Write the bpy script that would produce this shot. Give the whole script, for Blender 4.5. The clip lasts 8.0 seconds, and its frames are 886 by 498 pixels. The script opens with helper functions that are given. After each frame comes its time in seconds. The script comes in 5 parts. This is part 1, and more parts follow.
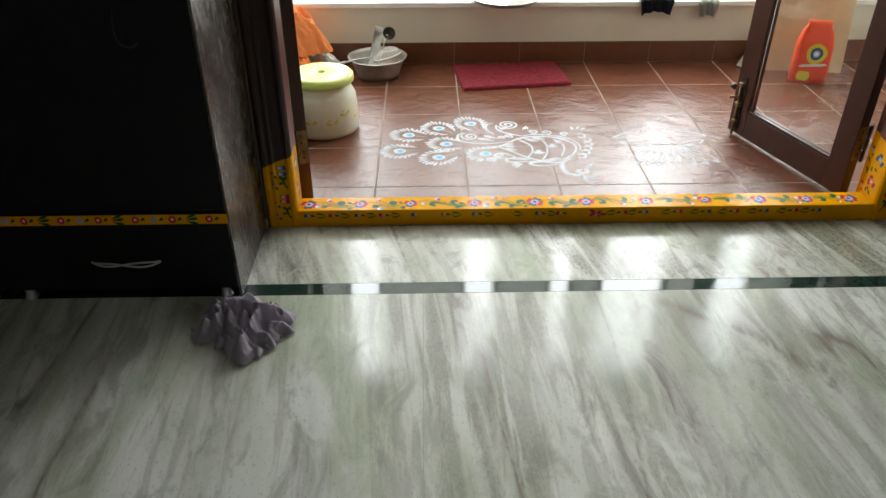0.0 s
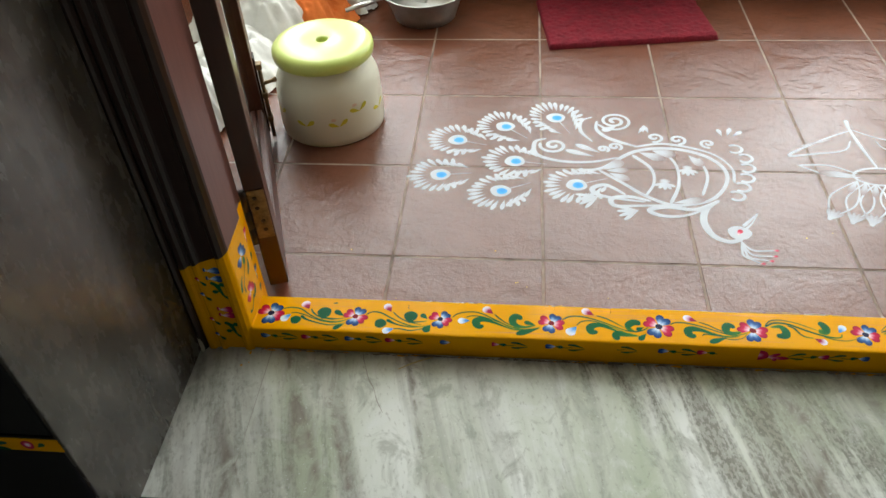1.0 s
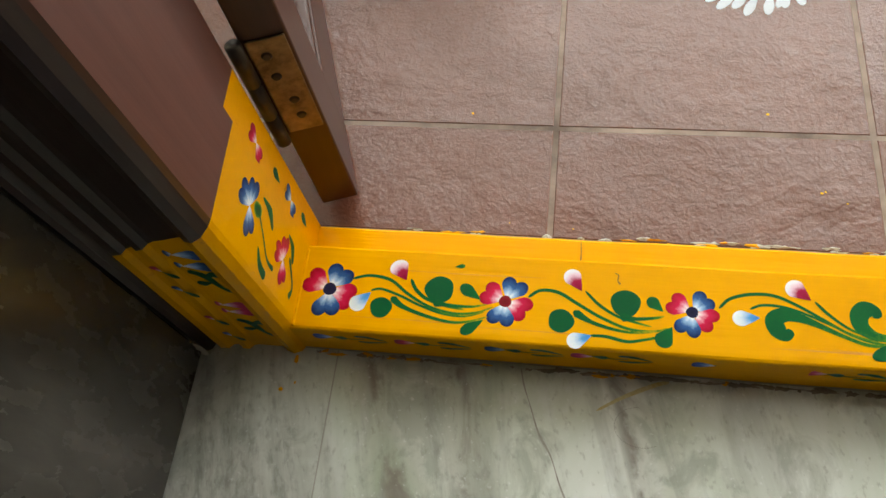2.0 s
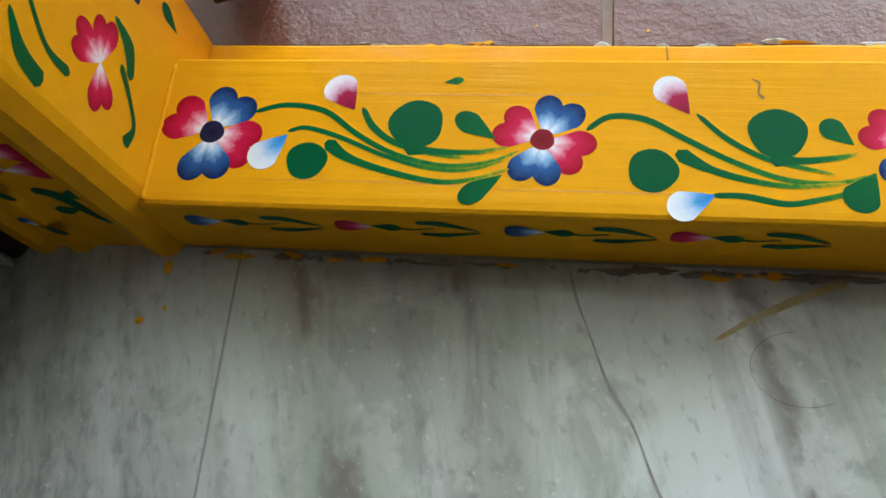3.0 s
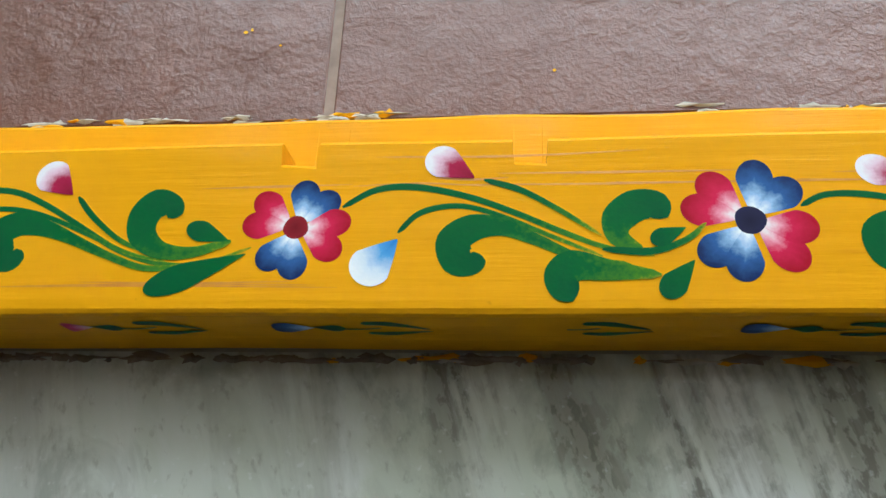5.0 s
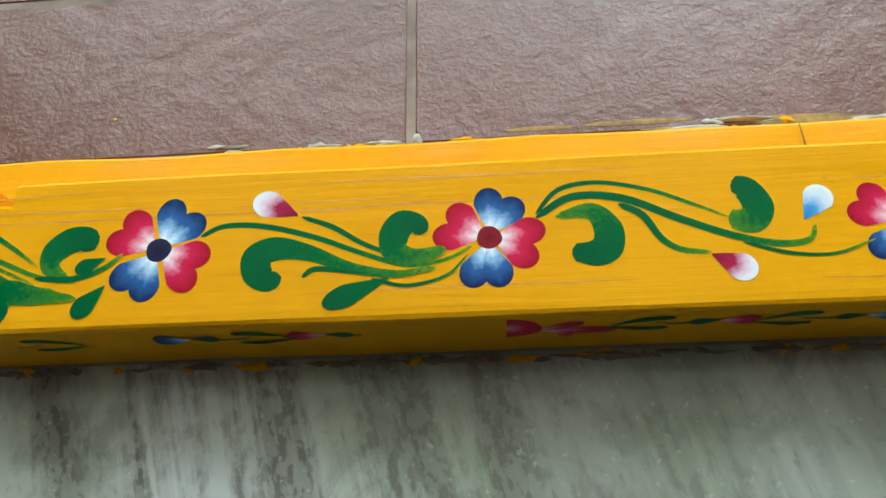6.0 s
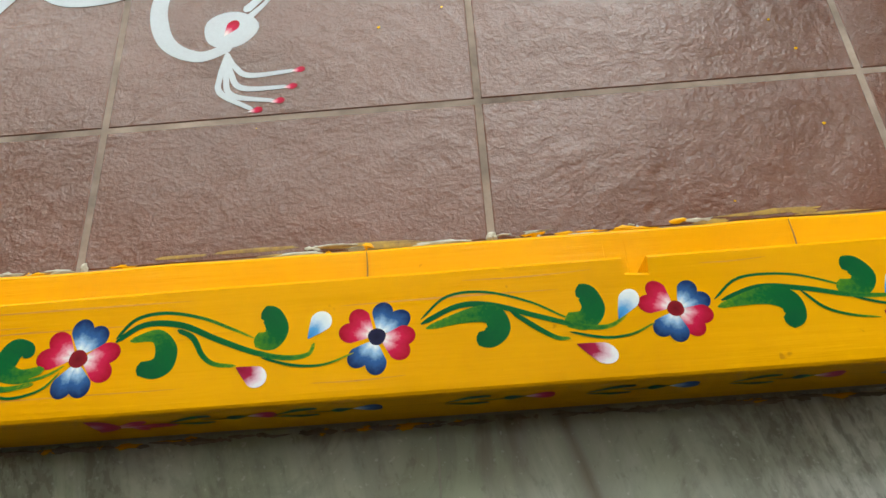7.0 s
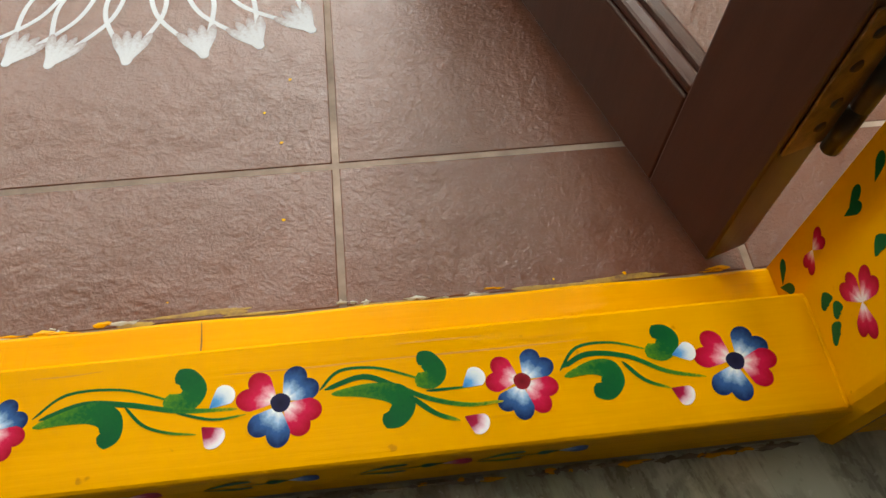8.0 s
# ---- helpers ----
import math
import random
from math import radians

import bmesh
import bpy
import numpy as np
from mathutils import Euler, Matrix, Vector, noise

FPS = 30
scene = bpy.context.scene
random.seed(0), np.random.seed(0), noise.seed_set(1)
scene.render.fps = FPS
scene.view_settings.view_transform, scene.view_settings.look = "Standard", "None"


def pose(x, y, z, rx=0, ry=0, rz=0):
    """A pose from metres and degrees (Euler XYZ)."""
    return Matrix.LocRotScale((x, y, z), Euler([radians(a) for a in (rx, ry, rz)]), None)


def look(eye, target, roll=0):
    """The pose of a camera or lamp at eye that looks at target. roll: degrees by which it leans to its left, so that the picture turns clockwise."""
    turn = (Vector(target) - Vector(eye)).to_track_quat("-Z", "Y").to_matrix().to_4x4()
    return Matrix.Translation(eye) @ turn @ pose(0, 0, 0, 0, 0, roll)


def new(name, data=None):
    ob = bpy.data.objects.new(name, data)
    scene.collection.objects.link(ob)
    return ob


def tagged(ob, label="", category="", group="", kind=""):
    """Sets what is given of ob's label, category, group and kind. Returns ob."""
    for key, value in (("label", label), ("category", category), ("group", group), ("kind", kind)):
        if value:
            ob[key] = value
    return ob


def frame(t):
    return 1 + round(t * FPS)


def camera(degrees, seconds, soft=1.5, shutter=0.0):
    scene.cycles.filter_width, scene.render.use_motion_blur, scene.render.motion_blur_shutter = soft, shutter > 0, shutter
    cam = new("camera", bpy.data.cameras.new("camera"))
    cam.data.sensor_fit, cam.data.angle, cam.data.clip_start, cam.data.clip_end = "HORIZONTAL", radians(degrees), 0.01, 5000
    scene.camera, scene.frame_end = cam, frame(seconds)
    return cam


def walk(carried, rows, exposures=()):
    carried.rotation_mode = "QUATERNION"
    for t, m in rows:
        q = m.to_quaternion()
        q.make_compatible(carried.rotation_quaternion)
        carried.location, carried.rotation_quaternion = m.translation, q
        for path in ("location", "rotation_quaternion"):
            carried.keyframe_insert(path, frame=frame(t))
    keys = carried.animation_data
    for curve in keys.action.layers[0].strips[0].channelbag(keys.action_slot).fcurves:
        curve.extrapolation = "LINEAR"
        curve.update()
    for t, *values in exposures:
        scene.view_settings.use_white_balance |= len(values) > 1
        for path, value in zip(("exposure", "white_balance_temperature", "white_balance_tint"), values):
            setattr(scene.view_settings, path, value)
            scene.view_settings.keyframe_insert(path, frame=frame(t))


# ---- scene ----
cam = camera(61.2, 8.0)
PATH = [
    (0, (0.384, -1.943, 1.165), (0.424, -0.262, 0.081), -0.0),
    (0.3, (0.41, -1.577, 1.118), (0.388, 0.071, -0.016), 0.3),
    (0.5, (0.432, -1.338, 1.124), (0.443, 0.275, -0.058), -0.1),
    (1, (0.455, -0.834, 1.045), (0.272, 0.615, -0.321), -3.3),
    (1.5, (0.357, -0.457, 0.904), (0.017, 0.723, -0.675), -7.8),
    (2, (0.225, -0.198, 0.642), (-0.086, 0.652, -1.142), -14.9),
    (2.2, (0.212, -0.159, 0.561), (-0.093, 0.521, -1.294), -19.6),
    (3.3, (0.181, -0.118, 0.325), (-0.084, 0.596, -1.525), -17.1),
    (3.5, (0.213, -0.105, 0.326), (-0.083, 0.611, -1.518), -19.5),
    (3.7, (0.261, -0.098, 0.315), (-0.033, 0.634, -1.523), -19.0),
    (4, (0.363, -0.09, 0.297), (0.038, 0.634, -1.539), -21.7),
    (4.5, (0.499, -0.075, 0.312), (0.289, 0.689, -1.524), -14.4),
    (4.7, (0.548, -0.081, 0.316), (0.336, 0.71, -1.509), -14.0),
    (5.8, (0.811, -0.108, 0.364), (0.723, 0.692, -1.467), -7.6),
    (6, (0.867, -0.109, 0.364), (0.737, 0.721, -1.451), -10.6),
    (6.2, (0.915, -0.104, 0.366), (0.797, 0.746, -1.441), -10.4),
    (6.5, (0.985, -0.103, 0.399), (0.908, 0.77, -1.399), -8.5),
    (6.7, (1.031, -0.11, 0.434), (0.994, 0.796, -1.349), -6.0),
    (7, (1.102, -0.124, 0.478), (1.062, 0.789, -1.301), -6.6),
    (7.5, (1.257, -0.134, 0.507), (1.278, 0.804, -1.259), -3.7),
    (8, (1.465, -0.113, 0.481), (1.619, 0.888, -1.243), 2.5),
]
walk(cam, [(t, look(eye, target, roll)) for t, eye, target, roll in PATH],
     exposures=[(0, 0.18, 6350, 8.5), (1, 0.05, 6250, 7), (2, 0.22, 6550, 7.5), (3.5, 0.15, 5200, 7.5), (4.5, 0.07, 5650, 8), (6, 0.04, 5600, 0), (7, -0.06, 6250, 3), (7.5, -0.10, 6600, 6), (8, 0.03, 6850, 8)])

# ---------------------------------------------------------------- sizes
SILL_H, SILL_D, REBATE = 0.053, 0.1250, 0.0795     # sill height, depth, start of its rebate
OPEN_W = 1.732                                   # clear width between the jambs
TZ = -0.006                                      # top of the balcony tiles
PARAPET_Y = 1.482
random.seed(7)

# ---------------------------------------------------------------- light
world = bpy.data.worlds.new("sky")
scene.world = world
world.use_nodes = True
wn = world.node_tree.nodes
sky = wn.new("ShaderNodeTexSky")
sky.sky_type, sky.sun_disc = "NISHITA", False
sky.sun_elevation, sky.sun_rotation = radians(55), radians(160)
wn["Background"].inputs["Strength"].default_value = 0.12
world.node_tree.links.new(sky.outputs[0], wn["Background"].inputs["Color"])

sun = new("sun", bpy.data.lights.new("sun", "SUN"))
sun.data.energy, sun.data.angle, sun.data.color = 0.8, radians(20), (1, 0.96, 0.9)
sun.matrix_world = look((0, 6, 9), (0, 0, 0))

# daylight in the long balcony window
sky_lamp = new("window_daylight", bpy.data.lights.new("window_daylight", "AREA"))
sky_lamp.data.shape, sky_lamp.data.size, sky_lamp.data.size_y = "RECTANGLE", 3.4, 2.0
sky_lamp.data.energy, sky_lamp.data.color = 262, (0.98, 1.0, 0.985)
sky_lamp.matrix_world = pose(0.8, 1.95, 1.35, 90, 0, 180)


# ---------------------------------------------------------------- materials
def mat(name, rough=0.5, metal=0.0):
    m = bpy.data.materials.new(name)
    m.use_nodes = True
    b = m.node_tree.nodes["Principled BSDF"]
    b.inputs["Roughness"].default_value, b.inputs["Metallic"].default_value = rough, metal
    return m, m.node_tree.nodes, m.node_tree.links, b


def coords(N, L, scale=(1, 1, 1), turn=0.0, kind="Object"):
    tc, mp = N.new("ShaderNodeTexCoord"), N.new("ShaderNodeMapping")
    mp.inputs["Scale"].default_value = scale
    mp.inputs["Rotation"].default_value = (0, 0, radians(turn))
    L.new(tc.outputs[kind], mp.inputs["Vector"])
    return mp.outputs["Vector"]


def tex(N, L, vec, scale, detail=5, rough=0.55, warp=0.0):
    n = N.new("ShaderNodeTexNoise")
    n.inputs["Scale"].default_value, n.inputs["Detail"].default_value = scale, detail
    n.inputs["Roughness"].default_value, n.inputs["Distortion"].default_value = rough, warp
    L.new(vec, n.inputs["Vector"])
    return n.outputs["Fac"]


def ramp(N, L, fac, stops):
    r = N.new("ShaderNodeValToRGB")
    e = r.color_ramp.elements
    while len(e) < len(stops):
        e.new(0.5)
    for el, (p, c) in zip(e, stops):
        el.position, el.color = p, (*c, 1) if len(c) == 3 else c
    L.new(fac, r.inputs["Fac"])
    return r.outputs["Color"]


def mix(N, L, fac, a, b, blend="MIX"):
    m = N.new("ShaderNodeMix")
    m.data_type, m.blend_type = "RGBA", blend
    for sock, v in ((m.inputs["Factor"], fac), (m.inputs[6], a), (m.inputs[7], b)):
        if isinstance(v, (int, float)):
            sock.default_value = v
        elif isinstance(v, tuple):
            sock.default_value = (*v, 1)
        else:
            L.new(v, sock)
    return m.outputs[2]


def grey(v):
    return (v, v, v)


def bump(N, L, b, fac, strength, dist=0.002, prior=None):
    n = N.new("ShaderNodeBump")
    n.inputs["Strength"].default_value, n.inputs["Distance"].default_value = strength, dist
    L.new(fac, n.inputs["Height"])
    if prior is not None:
        L.new(prior, n.inputs["Normal"])
    L.new(n.outputs["Normal"], b.inputs["Normal"])
    return n.outputs["Normal"]


def simple(name, c1, c2, scale=20, rough=0.5, metal=0.0, relief=0.0, stretch=(1, 1, 1), dist=0.002, rough2=None):
    """Two tones at two scales, with fine relief."""
    m, N, L, b = mat(name, rough, metal)
    v = coords(N, L, stretch)
    big, fine = tex(N, L, v, scale * 0.18, 4), tex(N, L, v, scale, 6, 0.65)
    f = mix(N, L, 0.5, big, fine)
    L.new(ramp(N, L, f, [(0.33, c1), (0.66, c2)]), b.inputs["Base Color"])
    if relief:
        bump(N, L, b, fine, relief, dist)
    if rough2 is not None:
        L.new(ramp(N, L, big, [(0.35, grey(rough)), (0.65, grey(rough2))]), b.inputs["Roughness"])
    return m


def marble(name, turn, shift, bands, dots, tint=(0.40, 0.455, 0.32)):
    """Cloudy polished marble with streaks along one way; bands: (x, strength) stops of its dark speckled seams."""
    m, N, L, b = mat(name, 0.1)
    b.inputs["Specular IOR Level"].default_value = 0.28

    def drawn(sx, sy):
        sc = N.new("ShaderNodeVectorMath")
        sc.operation = "MULTIPLY_ADD"
        sc.inputs[1].default_value = (sx, sy, 1.0)
        sc.inputs[2].default_value = (shift, shift * 1.7, 0)
        L.new(coords(N, L, (1, 1, 1), turn), sc.inputs[0])
        return sc.outputs[0]

    def times(a, c):
        return mix(N, L, 1.0, a, c, "MULTIPLY")

    sep = N.new("ShaderNodeSeparateXYZ")
    L.new(coords(N, L, (0.25, 1, 1), turn), sep.inputs[0])
    wob = tex(N, L, drawn(2.0, 1.2), 2.0, 3, 0.5)
    along = N.new("ShaderNodeMath")
    along.operation = "MULTIPLY_ADD"
    along.inputs[1].default_value = 0.06
    L.new(wob, along.inputs[0])
    L.new(sep.outputs["X"], along.inputs[2])
    seam = ramp(N, L, along.outputs[0], [(0.25 * x + 0.03, grey(v)) for x, v in bands])
    broad = tex(N, L, drawn(2.4, 0.42), 1.5, 4, 0.5, 0.5)
    cloud = tex(N, L, drawn(4.5, 3.0 if dots > 0.5 else 1.8), 4.2 if dots > 0.5 else 2.6, 8, 0.62, 0.8)
    moss = tex(N, L, drawn(3.2, 0.9), 1.3, 5, 0.55, 0.7)
    line = tex(N, L, drawn(15, 1.5), 1.5, 7, 0.62, 0.7)
    fleck = tex(N, L, drawn(2.6, 1.3), 62, 4, 0.60, 0.2)
    vein = tex(N, L, drawn(1.8, 0.32), 1.1, 4, 0.5, 0.8)
    c = ramp(N, L, broad, [(0.32, (0.52, 0.54, 0.48)), (0.46, (0.70, 0.715, 0.665)), (0.56, (0.78, 0.79, 0.76)), (0.70, (0.60, 0.62, 0.56))])
    c = mix(N, L, ramp(N, L, moss, [(0.45, grey(0.0)), (0.62, grey(0.8))]), c, tint)
    c = mix(N, L, ramp(N, L, cloud, [(0.36, grey(0.55)), (0.47, grey(0.0))]), c, (0.28, 0.29, 0.24))
    c = mix(N, L, ramp(N, L, cloud, [(0.54, grey(0.0)), (0.70, grey(0.6))]), c, (0.74, 0.75, 0.74))
    # fine streaks everywhere, strong in the seams
    c = mix(N, L, ramp(N, L, line, [(0.50, grey(0.0)), (0.60, grey(0.32)), (0.70, grey(0.12))]), c, (0.27, 0.27, 0.24))
    dark = times(seam, ramp(N, L, line, [(0.44, grey(0.0)), (0.56, grey(0.75))]))
    c = mix(N, L, dark, c, (0.24, 0.225, 0.18))
    c = mix(N, L, times(dark, ramp(N, L, fleck, [(0.48, grey(0.0)), (0.55, grey(dots))])), c, (0.07, 0.06, 0.045))
    c = mix(N, L, ramp(N, L, fleck, [(0.58, grey(0.0)), (0.68, grey(0.4))]), c, (0.27, 0.26, 0.22))
    # a few long dark veins with a brownish edge
    vm = ramp(N, L, vein, [(0.470, grey(0.0)), (0.497, grey(0.9)), (0.506, grey(0.5)), (0.56, grey(0.0))])
    c = mix(N, L, times(vm, ramp(N, L, cloud, [(0.42, grey(0.15)), (0.58, grey(1.0))])), c, (0.20, 0.17, 0.14))
    # bright crystal grains
    grain = tex(N, L, coords(N, L), 190, 3, 0.5)
    c = mix(N, L, ramp(N, L, grain, [(0.64, grey(0.0)), (0.72, grey(0.35))]), c, (0.82, 0.83, 0.83))
    L.new(c, b.inputs["Base Color"])
    L.new(ramp(N, L, cloud, [(0.35, grey(0.09)), (0.7, grey(0.20))]), b.inputs["Roughness"])
    bump(N, L, b, cloud, 0.04, 0.001)
    return m


def tile_mat():
    m, N, L, b = mat("terracotta_tile", 0.3)
    v = coords(N, L)
    oi = N.new("ShaderNodeObjectInfo")
    big, mid, fine = tex(N, L, v, 5, 5, 0.6), tex(N, L, v, 62, 7, 0.70, 0.5), tex(N, L, v, 300, 4, 0.65)
    slack = tex(N, L, v, 9, 4, 0.6, 0.4)
    c = ramp(N, L, big, [(0.3, (0.115, 0.038, 0.020)), (0.7, (0.160, 0.056, 0.031))])
    c = mix(N, L, ramp(N, L, fine, [(0.50, grey(0.0)), (0.80, grey(0.3))]), c, (0.21, 0.11, 0.08))
    c = mix(N, L, ramp(N, L, oi.outputs["Random"], [(0.0, grey(0.0)), (1.0, grey(0.3))]), c, (0.130, 0.050, 0.031))
    L.new(c, b.inputs["Base Color"])
    L.new(ramp(N, L, slack, [(0.35, grey(0.09)), (0.65, grey(0.21))]), b.inputs["Roughness"])
    b.inputs["Specular IOR Level"].default_value = 0.56
    n0 = bump(N, L, b, slack, 0.8, 0.007)
    n1 = bump(N, L, b, mid, 0.52, 0.0026, n0)
    bump(N, L, b, fine, 0.75, 0.0009, n1)
    return m


def paint_mat(name, stops, rough=0.3, streak=0.16):
    """Brush paint whose tone runs along the stroke."""
    m, N, L, b = mat(name, rough)
    b.inputs["Specular IOR Level"].default_value = 0.08
    at = N.new("ShaderNodeAttribute")
    at.attribute_name = "fade"
    n = tex(N, L, coords(N, L, (1, 1, 1)), 420, 3, 0.6)
    add = N.new("ShaderNodeMath")
    add.operation = "MULTIPLY_ADD"
    add.inputs[1].default_value, add.inputs[2].default_value = streak, -streak / 2
    L.new(n, add.inputs[0])
    tot = N.new("ShaderNodeMath")
    tot.operation = "ADD"
    L.new(at.outputs["Fac"], tot.inputs[0])
    L.new(add.outputs[0], tot.inputs[1])
    L.new(ramp(N, L, tot.outputs[0], stops), b.inputs["Base Color"])
    bump(N, L, b, n, 0.15, 0.0006)
    return m


def yellow_mat():
    m, N, L, b = mat("yellow_enamel", 0.26)
    b.inputs["Specular IOR Level"].default_value = 0.06
    v = coords(N, L, (0.35, 6, 6))
    grain, big = tex(N, L, v, 16, 6, 0.6), tex(N, L, coords(N, L), 9, 5)
    c = ramp(N, L, big, [(0.3, (0.76, 0.338, 0.0)), (0.7, (0.83, 0.384, 0.0))])
    c = mix(N, L, ramp(N, L, grain, [(0.66, grey(0.0)), (0.74, grey(0.35))]), c, (0.52, 0.16, 0.008))
    spot = tex(N, L, coords(N, L), 70, 2)
    c = mix(N, L, ramp(N, L, spot, [(0.74, grey(0.0)), (0.78, grey(0.6))]), c, (0.40, 0.14, 0.01))
    L.new(c, b.inputs["Base Color"])
    L.new(ramp(N, L, big, [(0.3, grey(0.08)), (0.7, grey(0.17))]), b.inputs["Roughness"])
    bump(N, L, b, grain, 0.5, 0.0014)
    return m


def panel_mat():
    m, N, L, b = mat("mottled_laminate", 0.2)
    v = coords(N, L, (1, 1, 0.45))
    a, f = tex(N, L, v, 9, 6, 0.6, 0.7), tex(N, L, v, 40, 5, 0.6)
    c = ramp(N, L, a, [(0.3, (0.036, 0.031, 0.027)), (0.5, (0.068, 0.058, 0.050)), (0.7, (0.13, 0.113, 0.10))])
    L.new(c, b.inputs["Base Color"])
    L.new(ramp(N, L, f, [(0.35, grey(0.17)), (0.65, grey(0.34))]), b.inputs["Roughness"])
    bump(N, L, b, a, 0.25, 0.004)
    return m


M_TILE, M_YELLOW, M_PANEL = tile_mat(), yellow_mat(), panel_mat()
M_MARBLE = marble("grey_green_marble", -4, 2.3, [(-1.0, 0.1), (0.0, 0.0), (0.28, 0.75), (0.40, 0.0), (0.52, 0.6), (0.66, 0.05), (1.1, 0.1), (1.5, 0.55), (2.2, 0.1)], 0.3)
M_MARBLE_B = marble("veined_marble", -14, 7.1, [(-0.6, 0.3), (0.05, 0.05), (0.50, 0.05), (0.58, 0.8), (0.70, 0.7), (0.82, 0.5), (0.92, 0.05), (1.18, 0.1), (1.34, 0.8), (1.6, 0.6), (1.9, 0.2)], 0.9)
M_GREEN_STONE = simple("dark_green_stone", (0.012, 0.025, 0.02), (0.03, 0.06, 0.048), 30, 0.06, relief=0.01)
M_JOINT = simple("marble_joint", (0.30, 0.28, 0.24), (0.44, 0.42, 0.37), 60, 0.8)
M_GROUT = simple("tile_grout", (0.11, 0.078, 0.058), (0.42, 0.32, 0.26), 34, 0.85, relief=0.3)
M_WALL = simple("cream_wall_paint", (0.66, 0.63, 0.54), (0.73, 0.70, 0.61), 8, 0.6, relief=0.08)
M_CEIL = simple("white_ceiling_paint", (0.82, 0.82, 0.80), (0.86, 0.86, 0.84), 8, 0.7, relief=0.08)
# room walls toned down from cream so less light bounces onto the sill front
M_ROOM = simple("room_wall_low_bounce", (0.36, 0.345, 0.31), (0.42, 0.40, 0.365), 8, 0.6, relief=0.08)
M_SILLWHITE = simple("white_stone_ledge", (0.75, 0.75, 0.73), (0.82, 0.82, 0.80), 12, 0.35)
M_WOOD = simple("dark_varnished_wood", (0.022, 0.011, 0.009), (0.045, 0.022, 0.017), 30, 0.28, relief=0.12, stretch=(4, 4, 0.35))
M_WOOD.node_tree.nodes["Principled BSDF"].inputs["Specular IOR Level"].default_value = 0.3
M_JAMB = simple("lighter_brown_wood", (0.085, 0.030, 0.022), (0.125, 0.046, 0.034), 26, 0.3, relief=0.1, stretch=(4, 4, 0.35))
M_LEAFWOOD = simple("door_leaf_enamel", (0.045, 0.016, 0.010), (0.070, 0.026, 0.017), 26, 0.32, relief=0.1, stretch=(4, 4, 0.35))
M_LEAFWOOD.node_tree.nodes["Principled BSDF"].inputs["Specular IOR Level"].default_value = 0.3
M_BLACK = simple("black_laminate", (0.004, 0.004, 0.005), (0.009, 0.009, 0.010), 40, 0.42, relief=0.05)
M_BLACK.node_tree.nodes["Principled BSDF"].inputs["Specular IOR Level"].default_value = 0.2
M_STEEL = simple("brushed_steel", (0.50, 0.50, 0.50), (0.68, 0.68, 0.67), 60, 0.28, 1.0, 0.06)
M_ALU = simple("dull_aluminium", (0.42, 0.42, 0.41), (0.60, 0.60, 0.58), 40, 0.38, 1.0, 0.1)
M_BRASS = simple("worn_brass", (0.07, 0.045, 0.022), (0.34, 0.24, 0.12), 90, 0.45, 0.8, 0.3)
M_DARKMETAL = simple("tarnished_iron", (0.02, 0.017, 0.014), (0.07, 0.055, 0.045), 60, 0.5, 0.7, 0.2)
M_CREAMPLASTIC = simple("cream_plastic", (0.73, 0.72, 0.58), (0.79, 0.78, 0.65), 10, 0.32)
M_LIME = simple("lime_plastic", (0.54, 0.64, 0.14), (0.61, 0.70, 0.20), 10, 0.28)
M_YELLOWPRINT = simple("yellow_print", (0.62, 0.56, 0.02), (0.72, 0.66, 0.05), 30, 0.4)
M_PINKPRINT = simple("pale_print", (0.72, 0.52, 0.38), (0.75, 0.60, 0.45), 30, 0.4)
M_MAT = simple("crimson_pile", (0.12, 0.002, 0.011), (0.25, 0.006, 0.022), 160, 0.95, relief=1.0, dist=0.006)
M_LILAC = simple("lilac_cotton", (0.30, 0.27, 0.34), (0.42, 0.38, 0.45), 60, 0.9, relief=0.4)
M_ORANGE = simple("orange_cotton", (0.72, 0.16, 0.02), (0.85, 0.24, 0.05), 50, 0.85, relief=0.4)
M_PEACH = simple("peach_cotton", (0.74, 0.20, 0.05), (0.84, 0.28, 0.09), 50, 0.85, relief=0.4)
M_WHITECLOTH = simple("white_cotton", (0.62, 0.62, 0.60), (0.76, 0.76, 0.74), 50, 0.9, relief=0.4)
M_NAVYCLOTH = simple("navy_cloth", (0.008, 0.012, 0.022), (0.02, 0.026, 0.04), 60, 0.9, relief=0.3)
M_GREYCLOTH = simple("pale_grey_cloth", (0.40, 0.41, 0.38), (0.52, 0.53, 0.49), 60, 0.9, relief=0.3)
M_CARD = simple("cardboard", (0.56, 0.42, 0.26), (0.66, 0.52, 0.35), 40, 0.85, relief=0.2)
M_RED = simple("red_orange_film", (0.70, 0.05, 0.012), (0.85, 0.09, 0.02), 20, 0.35)
M_PUTTY = simple("dried_putty", (0.34, 0.30, 0.23), (0.62, 0.58, 0.49), 90, 0.9, relief=0.5)
M_CHALK = paint_mat("white_floor_paint", [(0.0, (0.60, 0.63, 0.68)), (0.5, (0.54, 0.56, 0.61)), (1.0, (0.26, 0.18, 0.17))], 0.5, 0.8)
M_AQUA = paint_mat("blue_floor_paint", [(0.0, (0.04, 0.30, 0.72)), (1.0, (0.10, 0.42, 0.80))], 0.45)
M_CRIMSON = paint_mat("crimson_brush_paint", [(0.22, (0.86, 0.74, 0.75)), (0.40, (0.78, 0.30, 0.38)), (0.60, (0.58, 0.012, 0.07)), (1.0, (0.36, 0.004, 0.02))], 0.3, 0.24)
